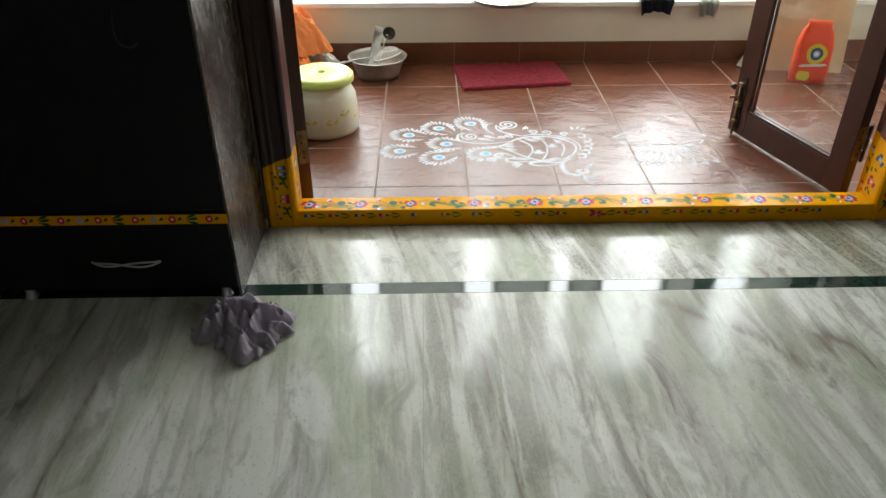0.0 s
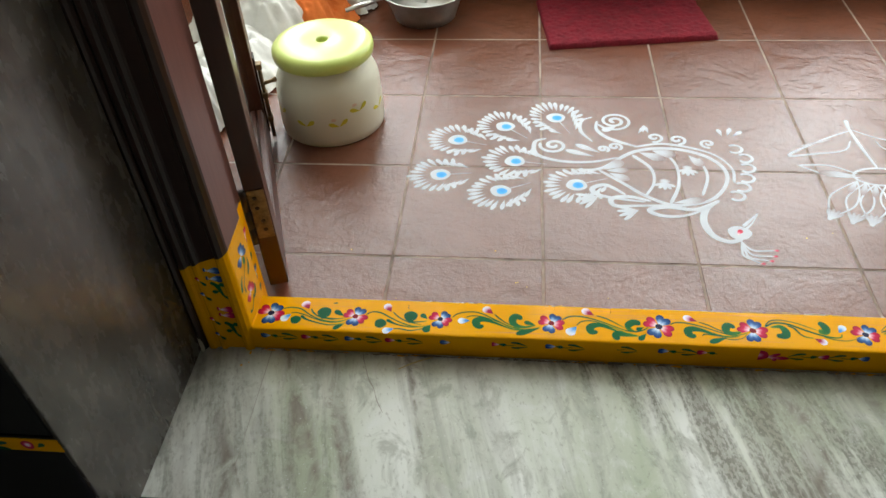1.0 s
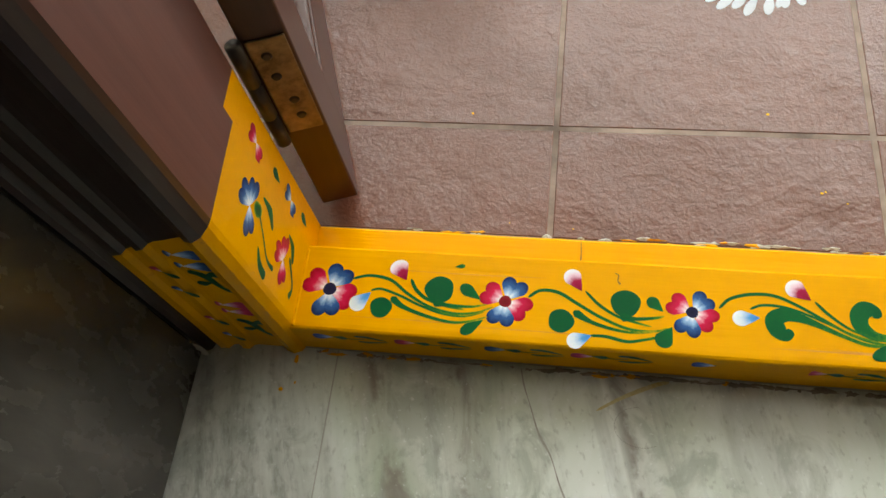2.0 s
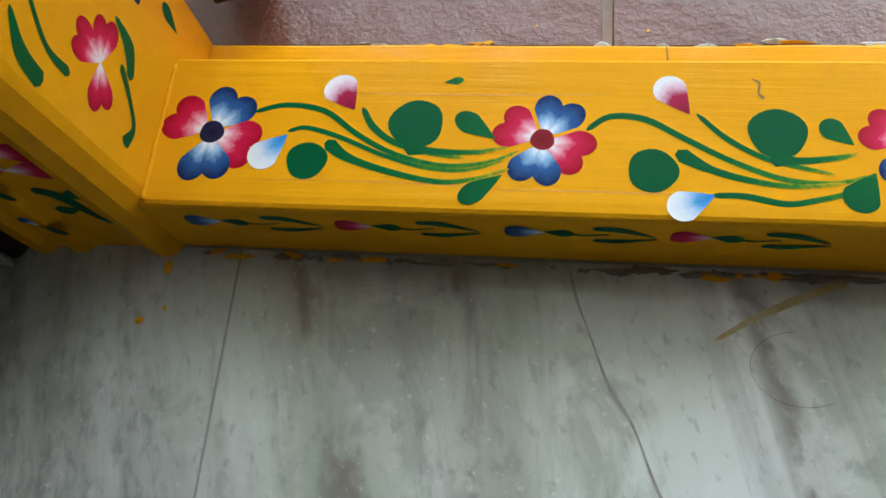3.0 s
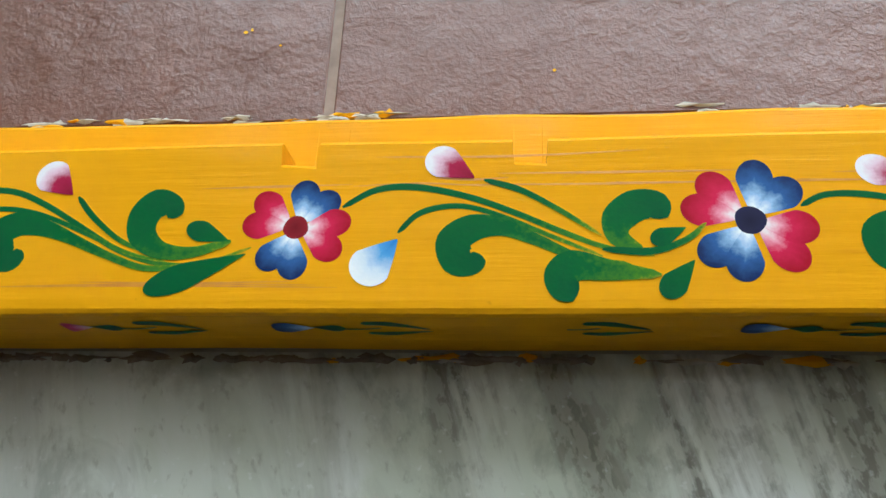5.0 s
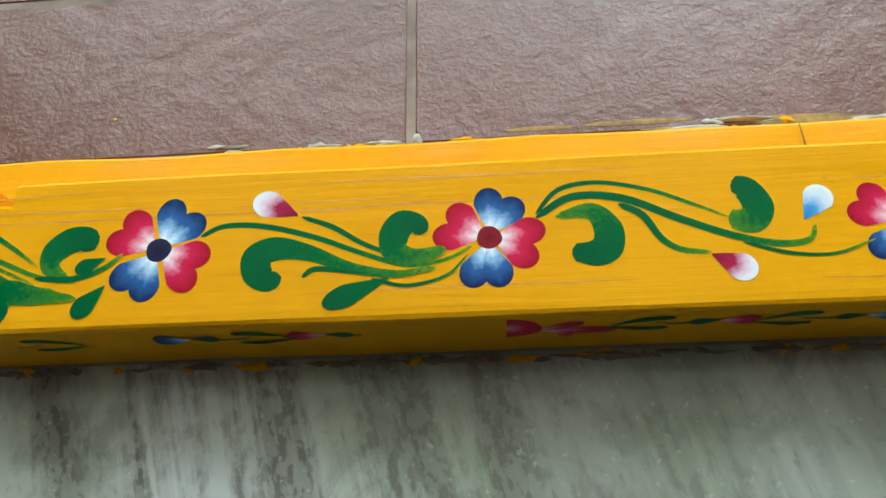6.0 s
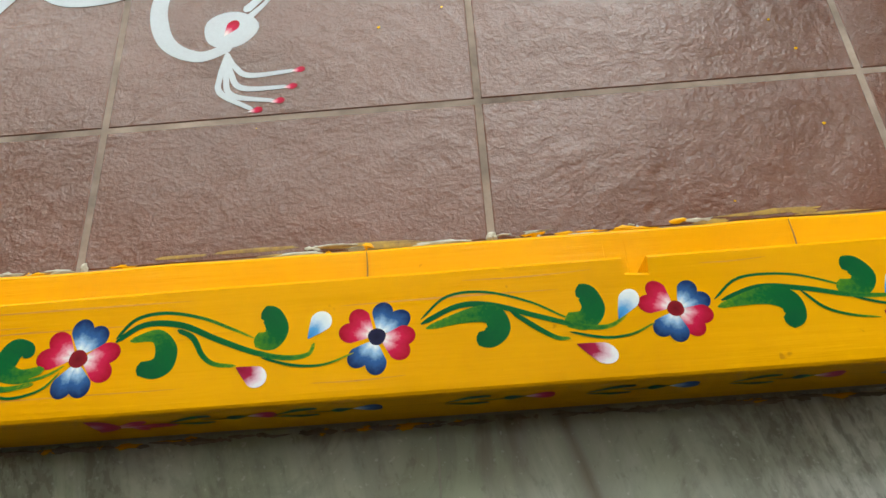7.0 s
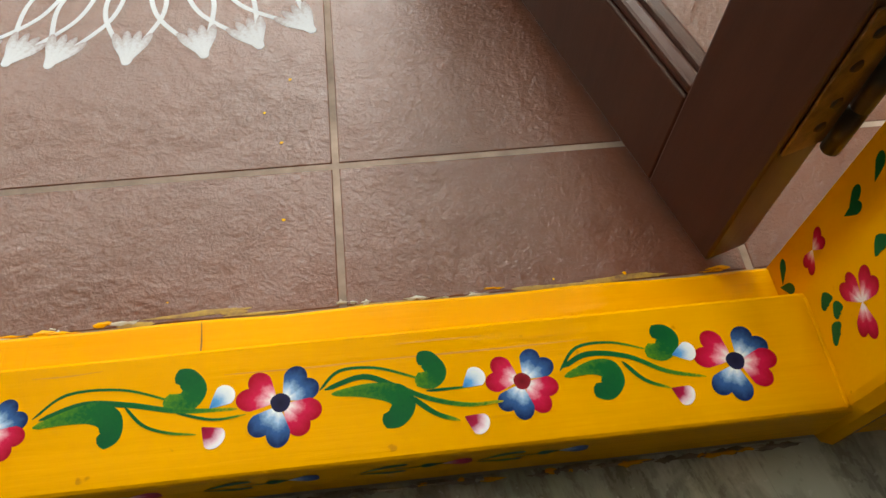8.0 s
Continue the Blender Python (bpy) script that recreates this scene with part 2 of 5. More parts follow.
M_BLUE = paint_mat("blue_brush_paint", [(0.20, (0.80, 0.84, 0.88)), (0.42, (0.30, 0.47, 0.70)), (0.64, (0.035, 0.11, 0.30)), (1.0, (0.010, 0.025, 0.10))], 0.3, 0.24)
M_LEAF = paint_mat("green_brush_paint", [(0.0, (0.004, 0.085, 0.028)), (0.55, (0.006, 0.115, 0.026)), (0.8, (0.07, 0.21, 0.012)), (1.0, (0.50, 0.36, 0.006))], 0.3, 0.5)
M_BUDRED = paint_mat("bud_crimson_paint", [(0.0, (0.20, 0.004, 0.02)), (0.52, (0.36, 0.012, 0.06)), (0.74, (0.72, 0.48, 0.58)), (0.92, (0.82, 0.78, 0.81))], 0.3, 0.2)
M_BUDBLUE = paint_mat("bud_blue_paint", [(0.0, (0.02, 0.17, 0.50)), (0.40, (0.10, 0.33, 0.66)), (0.72, (0.66, 0.74, 0.82)), (1.0, (0.82, 0.83, 0.84))], 0.3, 0.2)
M_NAVY = paint_mat("navy_dot_paint", [(0.0, (0.012, 0.012, 0.035)), (1.0, (0.02, 0.02, 0.06))])
M_MAROON = paint_mat("maroon_dot_paint", [(0.0, (0.16, 0.006, 0.012)), (1.0, (0.24, 0.012, 0.02))])


def glass_mat():
    m, N, L, b = mat("clear_glass", 0.02)
    b.inputs["Transmission Weight"].default_value, b.inputs["IOR"].default_value = 1.0, 1.45
    b.inputs["Base Color"].default_value = (0.93, 0.96, 0.95, 1)
    return m


M_GLASS = glass_mat()


# ---------------------------------------------------------------- builders
def thing(name, at, label, category="", group="", kind=""):
    e = new(name)
    e.location = at
    return tagged(e, label, category, group, kind)


def part(name, bm, material, parent=None, label="", smooth=False):
    """One mesh object, built in world places, under a thing or a part."""
    me = bpy.data.meshes.new(name)
    bm.normal_update()
    bm.to_mesh(me)
    bm.free()
    for m in material if isinstance(material, (list, tuple)) else [material]:
        me.materials.append(m)
    if smooth:
        for p in me.polygons:
            p.use_smooth = True
    ob = new(name, me)
    if parent is not None:
        ob.parent = parent
        ob.matrix_parent_inverse = Matrix.Translation(parent.location).inverted() if parent.type == "EMPTY" else Matrix.Identity(4)
    return tagged(ob, label)


def box(bm, x0, y0, z0, x1, y1, z1, bevel=0.0, m=None, seg=2):
    made = bmesh.ops.create_cube(bm, size=1.0)["verts"]
    bmesh.ops.transform(bm, verts=made, matrix=Matrix.Translation(((x0 + x1) / 2, (y0 + y1) / 2, (z0 + z1) / 2)) @ Matrix.Diagonal((x1 - x0, y1 - y0, z1 - z0, 1)))
    if bevel:
        made = bmesh.ops.bevel(bm, geom=list({e for v in made for e in v.link_edges}), offset=bevel, segments=seg, affect="EDGES", profile=0.5)["verts"]
    if m is not None:
        bmesh.ops.transform(bm, verts=made, matrix=m)
    return made


def boxed(*a, **k):
    bm = bmesh.new()
    box(bm, *a, **k)
    return bm


def lathe(profile, centre, seg=48):
    """A turned shape from (radius, height) pairs."""
    bm = bmesh.new()
    rings = []
    for r, z in profile:
        if r < 1e-5:
            rings.append([bm.verts.new((centre[0], centre[1], centre[2] + z))])
        else:
            rings.append([bm.verts.new((centre[0] + r * math.cos(2 * math.pi * i / seg), centre[1] + r * math.sin(2 * math.pi * i / seg), centre[2] + z)) for i in range(seg)])
    for a, b in zip(rings, rings[1:]):
        for i in range(seg):
            j = (i + 1) % seg
            q = [a[i % len(a)], a[j % len(a)], b[j % len(b)], b[i % len(b)]]
            q = [v for n, v in enumerate(q) if v not in q[:n]]
            if len(q) > 2:
                bm.faces.new(q)
    bmesh.ops.recalc_face_normals(bm, faces=bm.faces)
    return bm


def tube(bm, pts, r, seg=10):
    pts = [Vector(p) for p in pts]
    rings = []
    for i, p in enumerate(pts):
        d = (pts[min(i + 1, len(pts) - 1)] - pts[max(i - 1, 0)]).normalized()
        a = d.orthogonal().normalized() if i == 0 else (a - d * a.dot(d)).normalized()
        b = d.cross(a)
        rad = r[i] if isinstance(r, (list, tuple)) else r
        rings.append([bm.verts.new(p + rad * (a * math.cos(2 * math.pi * k / seg) + b * math.sin(2 * math.pi * k / seg))) for k in range(seg)])
    for u, w in zip(rings, rings[1:]):
        for k in range(seg):
            bm.faces.new((u[k], u[(k + 1) % seg], w[(k + 1) % seg], w[k]))
    bm.faces.new(rings[0][::-1])
    bm.faces.new(rings[-1])
    return bm


def extrude_profile(profile, lo, hi, place):
    """A moulding: a closed (a, b) outline swept from lo to hi; place(a, b, s) gives the point."""
    bm = bmesh.new()
    ends = [[bm.verts.new(place(a, b, s)) for a, b in profile] for s in (lo, hi)]
    n = len(profile)
    for i in range(n):
        bm.faces.new((ends[0][i], ends[0][(i + 1) % n], ends[1][(i + 1) % n], ends[1][i]))
    bm.faces.new(ends[0][::-1])
    bm.faces.new(ends[1])
    bmesh.ops.recalc_face_normals(bm, faces=bm.faces)
    return bm


def spline(pts, steps=8):
    """Catmull-Rom through the points."""
    p = [Vector(q) for q in pts]
    p = [2 * p[0] - p[1]] + p + [2 * p[-1] - p[-2]]
    out = []
    for i in range(1, len(p) - 2):
        a, b, c, d = p[i - 1 : i + 3]
        for k in range(steps):
            t = k / steps
            out.append(0.5 * (2 * b + (c - a) * t + (2 * a - 5 * b + 4 * c - d) * t * t + (3 * b - a - 3 * c + d) * t**3))
    return out + [p[-2]]


class Brush:
    """Brush strokes on a plane: place(u, v, lift) gives the point of the surface."""

    coat = 0

    def __init__(self, place):
        self.bm, self.place = bmesh.new(), place
        Brush.coat = (Brush.coat + 1) % 40
        self.lift = 0.00010 + 0.000004 * Brush.coat
        self.fade = self.bm.verts.layers.float.new("fade")

    def vert(self, uv, f):
        v = self.bm.verts.new(self.place(uv[0], uv[1], self.lift))
        v[self.fade] = f
        return v

    def stroke(self, pts, widths, fades=(0.0, 1.0), mat_i=0, steps=8, rise=0.0):
        c = spline([(*q, 0) for q in pts], steps)
        n, rows = len(c) - 1, []
        for i, q in enumerate(c):
            d = (c[min(i + 1, n)] - c[max(i - 1, 0)])
            d = d.normalized() if d.length else Vector((1, 0, 0))
            s = i / n
            k = s * (len(widths) - 1)
            a = min(int(k), len(widths) - 2)
            w = widths[a] + (widths[a + 1] - widths[a]) * (k - a)
            if i in (0, n):
                w *= 0.35
            side = Vector((-d.y, d.x, 0)) * w / 2
            f = fades[0] + (fades[1] - fades[0]) * s
            rows.append([self.vert(q + side, f + 0.12), self.vert(q, f), self.vert(q - side, f + 0.12)])
            self.lift += rise
        for a, b in zip(rows, rows[1:]):
            for j in (0, 1):
                self.bm.faces.new((a[j], a[j + 1], b[j + 1], b[j])).material_index = mat_i
        self.lift += 0.000006

    def drop(self, base, ang, length, width, mat_i=0, fades=(0.0, 1.0), n=18):
        """A petal or drop from its base outwards along ang (degrees)."""
        d = Vector((math.cos(radians(ang)), math.sin(radians(ang)), 0))
        side, base, rows = Vector((-d.y, d.x, 0)), Vector((*base, 0)), []
        for i in range(n + 1):
            s = 1 - (1 - i / n) ** 1.9
            w = width / 2 * ((s / 0.62) ** 0.85 if s < 0.62 else max(0.0, 1 - ((s - 0.62) / 0.38) ** 2.2) ** 0.5)
            w = max(w, width * 0.02)
            f = fades[0] + (fades[1] - fades[0]) * s
            q = base + d * length * s
            rows.append([self.vert(q + side * w * k, f + 0.16 * abs(k) * (1 if fades[1] > fades[0] else 0.4)) for k in (1, 0.5, 0, -0.5, -1)])
        for a, b in zip(rows, rows[1:]):
            for j in range(4):
                self.bm.faces.new((a[j], a[j + 1], b[j + 1], b[j])).material_index = mat_i
        self.lift += 0.000006

    def disc(self, c, ru, rv, mat_i=0, n=20, fade=(0.0, 1.0)):
        mid = self.vert(c, fade[0])
        ring = [self.vert((c[0] + ru * (1 + 0.06 * math.sin(3 * t + c[0] * 90)) * math.cos(t), c[1] + rv * math.sin(t)), fade[1]) for t in (2 * math.pi * i / n for i in range(n))]
        for i in range(n):
            self.bm.faces.new((mid, ring[i], ring[(i + 1) % n])).material_index = mat_i
        self.lift += 0.000006

    def ring(self, c, ru, rv, w, mat_i=0, a0=0, a1=360):
        self.stroke([(c[0] + ru * math.cos(radians(a)), c[1] + rv * math.sin(radians(a))) for a in range(a0, a1 + 1, 30)], [w, w], (0.0, 0.3), mat_i, 4)

    def spiral(self, c, r, turns, w, start=0.0, hand=1, mat_i=0):
        n = int(turns * 10)
        self.stroke([(c[0] + r * (1 - 0.92 * i / n) * math.cos(radians(start) + hand * 2 * math.pi * turns * i / n), c[1] + 0.9 * r * (1 - 0.92 * i / n) * math.sin(radians(start) + hand * 2 * math.pi * turns * i / n)) for i in range(n + 1)], [w, w * 1.1, w * 1.4], (0.0, 0.2), mat_i, 3)


def crumple(centre, rx, ry, h, seed, folds=7.0, nr=26, na=110, turn=0.0, hem=0.2, deep=0.55):
    """A heap of cloth: a sheet gathered into ridges, resting on the ground."""
    bm = bmesh.new()
    rows = []
    off = Vector((seed * 3.7, seed * 1.9, seed))
    for i in range(nr + 1):
        r = i / nr
        row = []
        for k in range(na):
            a = 2 * math.pi * k / na
            edge = 1 + hem * noise.noise(Vector((math.cos(a) * 1.6, math.sin(a) * 1.6, 0)) + off) + 0.4 * hem * noise.noise(Vector((math.cos(a) * 5, math.sin(a) * 5, 3)) + off)
            p = Vector((r * edge * math.cos(a), r * edge * math.sin(a), 0))
            q = p * folds * 0.32 + off
            warp = Vector((noise.noise(q * 0.9), noise.noise(q * 0.9 + Vector((9, 2, 4))), 0))
            ridge = 1 - 2.1 * abs(noise.noise(q + warp * 0.9))
            ridge2 = 1 - 2.0 * abs(noise.noise(q * 2.3 + warp * 2))
            body = max(0.0, 1 - r**2.4)
            z = h * (body * (0.92 - 0.9 * deep + deep * ridge + 0.16 * deep * ridge2) + 0.08 * r * max(0, ridge2))
            x, y = rx * (p.x + 0.10 * warp.x), ry * (p.y + 0.10 * warp.y)
            ca, sa = math.cos(radians(turn)), math.sin(radians(turn))
            row.append((centre[0] + x * ca - y * sa, centre[1] + x * sa + y * ca, centre[2] + max(z, 0.0015 + 0.004 * r * (ridge > 0.5))))
        rows.append(row)
    top = sum(q[2] for q in rows[1]) / na
    mid = bm.verts.new((centre[0], centre[1], top))
    vs = [[bm.verts.new(q) for q in row] for row in rows[1:]]
    for k in range(na):
        bm.faces.new((mid, vs[0][k], vs[0][(k + 1) % na]))
    for a, b in zip(vs, vs[1:]):
        for k in range(na):
            bm.faces.new((a[k], b[k], b[(k + 1) % na], a[(k + 1) % na]))
    return bm


def dome(c, rx, ry, h, seed, na=20, nr=5):
    """A low uneven blob."""
    bm = bmesh.new()
    rows = []
    for i in range(1, nr + 1):
        r = i / nr
        row = []
        for k in range(na):
            a = 2 * math.pi * k / na
            e = 1 + 0.35 * noise.noise(Vector((2 * math.cos(a), 2 * math.sin(a), seed * 3.1)))
            z = h * max(0.0, 1 - r**2.2) * (1 + 0.5 * noise.noise(Vector((3 * r * math.cos(a), 3 * r * math.sin(a), seed * 1.7))))
            row.append(bm.verts.new((c[0] + rx * r * e * math.cos(a), c[1] + ry * r * e * math.sin(a), c[2] + 0.0002 + z)))
        rows.append(row)
    mid = bm.verts.new((c[0], c[1], c[2] + 0.0002 + h))
    for k in range(na):
        bm.faces.new((mid, rows[0][k], rows[0][(k + 1) % na]))
    for a, b_ in zip(rows, rows[1:]):
        for k in range(na):
            bm.faces.new((a[k], b_[k], b_[(k + 1) % na], a[(k + 1) % na]))
    return bm


# ---------------------------------------------------------------- structure: the room
def slab(name, x0, y0, z0, x1, y1, z1, m, label, bevel=0.0):
    return tagged(part(name, boxed(x0, y0, z0, x1, y1, z1, bevel), m), label, name.split("_")[0], kind="structure")


floor = tagged(part("floor", boxed(-2.2, -4.2, -0.10, 2.9, 0.02, -0.0008), M_JOINT), "polished grey-green marble floor with dark stone border", "floor", kind="structure")
# walls that close the room, darkened to dim its bounced light
slab("wall_north_left", -2.2, 0.0, -0.1, -0.105, 0.13, 2.9, M_ROOM, "wall beside the balcony door, darkened to hold back bounce light")
slab("wall_north_right", OPEN_W + 0.105, 0.0, -0.1, 2.9, 0.13, 2.9, M_ROOM, "wall beside the balcony door, darkened to hold back bounce light")
slab("wall_north_lintel", -0.105, 0.0, 2.2, OPEN_W + 0.105, 0.13, 2.9, M_ROOM, "wall over the balcony door, darkened to hold back bounce light")
slab("wall_south", -2.2, -4.35, -0.1, 2.9, -4.2, 2.9, M_ROOM, "plain unseen room wall, darkened to hold back bounce light")
slab("wall_west", -2.35, -4.35, -0.1, -2.2, 0.13, 2.9, M_ROOM, "plain unseen room wall, darkened to hold back bounce light")
slab("wall_east", 2.9, -4.35, -0.1, 3.05, 0.13, 2.9, M_ROOM, "plain unseen room wall, darkened to hold back bounce light")
slab("ceiling", -2.35, -4.35, 2.9, 3.05, 0.13, 3.02, M_CEIL, "plain white room ceiling")

# ---------------------------------------------------------------- structure: the balcony
balcony_floor = tagged(part("balcony_floor", boxed(-1.3, SILL_D - 0.01, -0.10, 2.8, PARAPET_Y + 0.02, TZ - 0.0007), M_GROUT), "glossy terracotta tiled balcony floor with pale grout", "floor", kind="structure")
slab("wall_balcony", -1.3, PARAPET_Y + 0.009, -0.1, 2.8, PARAPET_Y + 0.25, 0.25, M_WALL, "low cream painted wall under the balcony window")
slab("ledge", -1.3, PARAPET_Y - 0.012, 0.252, 2.8, PARAPET_Y + 0.27, 0.275, M_SILLWHITE, "white stone ledge under the balcony window", 0.004)
slab("wall_balcony_west", -1.42, 0.13, -0.1, -1.3, PARAPET_Y + 0.27, 2.6, M_WALL, "cream painted end wall of the balcony")
slab("wall_balcony_east", 2.8, 0.13, -0.1, 2.92, PARAPET_Y + 0.27, 2.6, M_WALL, "cream painted end wall of the balcony")
slab("ceiling_balcony", -1.42, 0.13, 2.6, 2.92, 2.1, 2.7, M_WALL, "plain white balcony ceiling")
slab("ground", -400, 2.1, -3.2, 400, 800, -3.1, simple("far_ground", (0.16, 0.16, 0.13), (0.24, 0.23, 0.2), 0.2, 0.9), "dusty ground outside below the balcony")
window = thing("window_1", (0.8, PARAPET_Y + 0.05, 0.27), "long balcony window with broad white posts", "window", kind="structure")
GAPS = [(-0.98, -0.80), (-0.47, -0.29), (-0.075, 0.09), (0.60, 0.77), (1.11, 1.22), (1.42, 1.78), (2.1, 2.3)]
# added sheer, passes a fifth of the light between the clear gaps
M_SHEER = bpy.data.materials.new("dimming_sheer")
M_SHEER.use_nodes = True
nt = M_SHEER.node_tree
tr, df, mx = nt.nodes.new("ShaderNodeBsdfTranslucent"), nt.nodes.new("ShaderNodeBsdfDiffuse"), nt.nodes.new("ShaderNodeMixShader")
for nd in (tr, df):
    nd.inputs["Color"].default_value = (0.80, 0.79, 0.75, 1)
mx.inputs[0].default_value = 0.80
nt.links.new(tr.outputs[0], mx.inputs[1])
nt.links.new(df.outputs[0], mx.inputs[2])
nt.links.new(mx.outputs[0], nt.nodes["Material Output"].inputs["Surface"])
edges = [-1.3] + [v for g in GAPS for v in g] + [2.8]
for a, b in zip(edges[::2], edges[1::2]):
    for x in (a, b - 0.03):
        part("window_post", boxed(x, PARAPET_Y + 0.185, 0.276, x + 0.03, PARAPET_Y + 0.245, 2.6, 0.003), M_WALL, window)
    # unseen gathered sheer, added between two posts to dim daylight and its reflections
    bm, rows, n = bmesh.new(), [], max(6, int((b - a) / 0.012))
    for i in range(n + 1):
        u = a + 0.032 + (b - a - 0.064) * i / n
        y = PARAPET_Y + 0.215 + 0.012 * math.sin(u * 105 + 2 * math.sin(u * 17))
        rows.append([bm.verts.new((u, y, z)) for z in (0.28, 1.2, 2.20)])
    for p, q in zip(rows, rows[1:]):
        for k in (0, 1):
            bm.faces.new((p[k], q[k], q[k + 1], p[k + 1]))
    part("dimming_panel", bm, M_SHEER, window, "unseen sheer white panel added to dim the window", True)
    # rod of the added sheer, unseen too
    part("dimming_panel_rod", boxed(a + 0.03, PARAPET_Y + 0.205, 2.195, b - 0.03, PARAPET_Y + 0.225, 2.215, 0.003), M_WALL, window)

# ---------------------------------------------------------------- door frame: sill, jambs, head
frame_thing = thing("door_frame", (OPEN_W / 2, 0.06, 0), "wooden door frame, its foot painted yellow with flowers", "door frame", kind="structure")
NOTCHES = [(0.5165, 0.5335), (0.617, 0.632), (1.203, 1.219)]


def sill_mesh():
    bm, rows = bmesh.new(), []
    stations = [(-0.0118 + (OPEN_W + 0.0236) * i / 60, REBATE) for i in range(61)]
    for a, c in NOTCHES:
        stations = [q for q in stations if not a - 0.001 < q[0] < c + 0.001] + [(a, REBATE), (a + 0.0008, REBATE - 0.011), (c - 0.0008, REBATE - 0.012), (c, REBATE)]
    for x, r in sorted(stations):
        w = 0.0007 * noise.noise(Vector((x * 9, 1, 2)))
        e = SILL_D + 0.0016 * noise.noise(Vector((x * 14, 5, 2)))
        pts = [(0.002, -0.03), (0.001 + w, 0.001), (w, 0.004), (w, SILL_H - 0.0032), (0.0008 + w, SILL_H - 0.0011), (0.0026, SILL_H - 0.0002), (0.006, SILL_H), (r - 0.002 + w, SILL_H), (r + w, SILL_H - 0.0014),
               (r + 0.002, 0.0060), (r + 0.004, 0.0045), (e - 0.003, 0.0030), (e, 0.0005), (e, -0.03)]
        rows.append([bm.verts.new((x, a, b)) for a, b in pts])
    for a, c in zip(rows, rows[1:]):
        for k in range(len(a) - 1):
            bm.faces.new((a[k], c[k], c[k + 1], a[k + 1]))
    bmesh.ops.recalc_face_normals(bm, faces=bm.faces)
    return bm


sill = part("sill", sill_mesh(), M_YELLOW, frame_thing, "yellow enamelled wooden sill with painted flowers")

JAMB = [(-0.0885, 0.020), (-0.0885, -0.003), (-0.084, -0.007), (-0.076, -0.007), (-0.072, -0.003), (-0.066, -0.002), (-0.062, -0.006), (-0.056, -0.006), (-0.052, -0.002), (-0.048, -0.001),
        (-0.022, -0.001), (-0.019, -0.005), (-0.012, -0.007), (-0.005, -0.004), (-0.001, 0.003), (0.0, 0.008), (0.0, REBATE), (-0.012, REBATE + 0.001), (-0.012, SILL_D), (-0.0885, SILL_D)]


def jamb(side):
    def place(a, b, s):
        if 0.1 < s < 0.4:
            s += 0.40 * a + 0.10 * b
        return Vector((a if side < 0 else OPEN_W - a, b, s))

    foot = part("painted_foot", extrude_profile(JAMB, 0.0, 0.234, place), M_YELLOW, frame_thing, "yellow painted foot of the jamb with flowers")
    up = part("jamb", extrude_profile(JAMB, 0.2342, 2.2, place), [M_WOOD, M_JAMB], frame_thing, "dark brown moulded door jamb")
    # side faces behind the mouldings take a lighter brown than the front
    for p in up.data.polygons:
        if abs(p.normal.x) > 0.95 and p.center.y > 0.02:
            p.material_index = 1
    bead = [(-0.1035, 0.02), (-0.1035, -0.006), (-0.101, -0.010), (-0.096, -0.0115), (-0.0915, -0.009), (-0.089, -0.004), (-0.089, 0.02)]
    part("outer_bead", extrude_profile(bead, 0.001, 2.2, place), M_WOOD, frame_thing, "dark unpainted outer bead")
    chip = crumple((0, 0, 0), 0.006, 0.018, 0.006, 3, 5.0, 8, 24)
    bmesh.ops.transform(chip, verts=chip.verts, matrix=Matrix.Translation((-0.0955 if side < 0 else OPEN_W + 0.0955, -0.0105, 0.019)) @ Matrix.Rotation(radians(90), 4, "X"))
    part("plaster_chip", chip, M_PUTTY, frame_thing, "bare plaster chip at the foot", True)
    return foot


foot_l, foot_r = jamb(-1), jamb(1)
part("head", boxed(0, 0, 2.1, OPEN_W, SILL_D, 2.2, 0.004), M_WOOD, frame_thing)


# ---------------------------------------------------------------- painted flowers of the frame
def on_top(u, v, l):
    return Vector((u, v, SILL_H + l))


def on_front(u, v, l):
    return Vector((u, -l, v))


def flower(b, c, r, turns):
    """Two blue and two crimson petals, each of two lobes, and a dark eye. Materials: 0 crimson, 1 blue, 2 eye."""
    for ang, k in zip(turns, (1, 0, 0, 1)):
        for d in (-21, 21):
            j = random.uniform(-3, 3)
            b.drop((c[0] + 0.10 * r * math.cos(radians(ang)), c[1] + 0.10 * r * math.sin(radians(ang))), ang + d + j, r * random.uniform(0.94, 1.04), r * 0.60, k)
    b.disc(c, r * 0.25, r * 0.25, 2)


EYES = [M_NAVY, M_MAROON]
# place, size and the turns of the four petals (blue, crimson, crimson, blue)
FLOWERS = [
    (0.027, 0.038, 0.0239, (63, 155, -19, -90)),
    (0.181, 0.037, 0.0213, (63, 152, -23, -101)),
    (0.333, 0.038, 0.0196, (49, 152, -27, -106)),
    (0.527, 0.038, 0.0214, (60, 159, -13, -109)),
    (0.710, 0.039, 0.0245, (58, 149, -30, -119)),
    (0.866, 0.038, 0.0233, (73, 158, -11, -96)),
    (1.049, 0.038, 0.0218, (55, 150, -17, -114)),
    (1.230, 0.042, 0.0204, (33, 144, -34, -110)),
    (1.396, 0.041, 0.0235, (43, 153, -36, -115)),
    (1.540, 0.039, 0.0211, (47, 156, -36, -114)),
    (1.673, 0.038, 0.0232, (43, 148, -21, -115)),
]
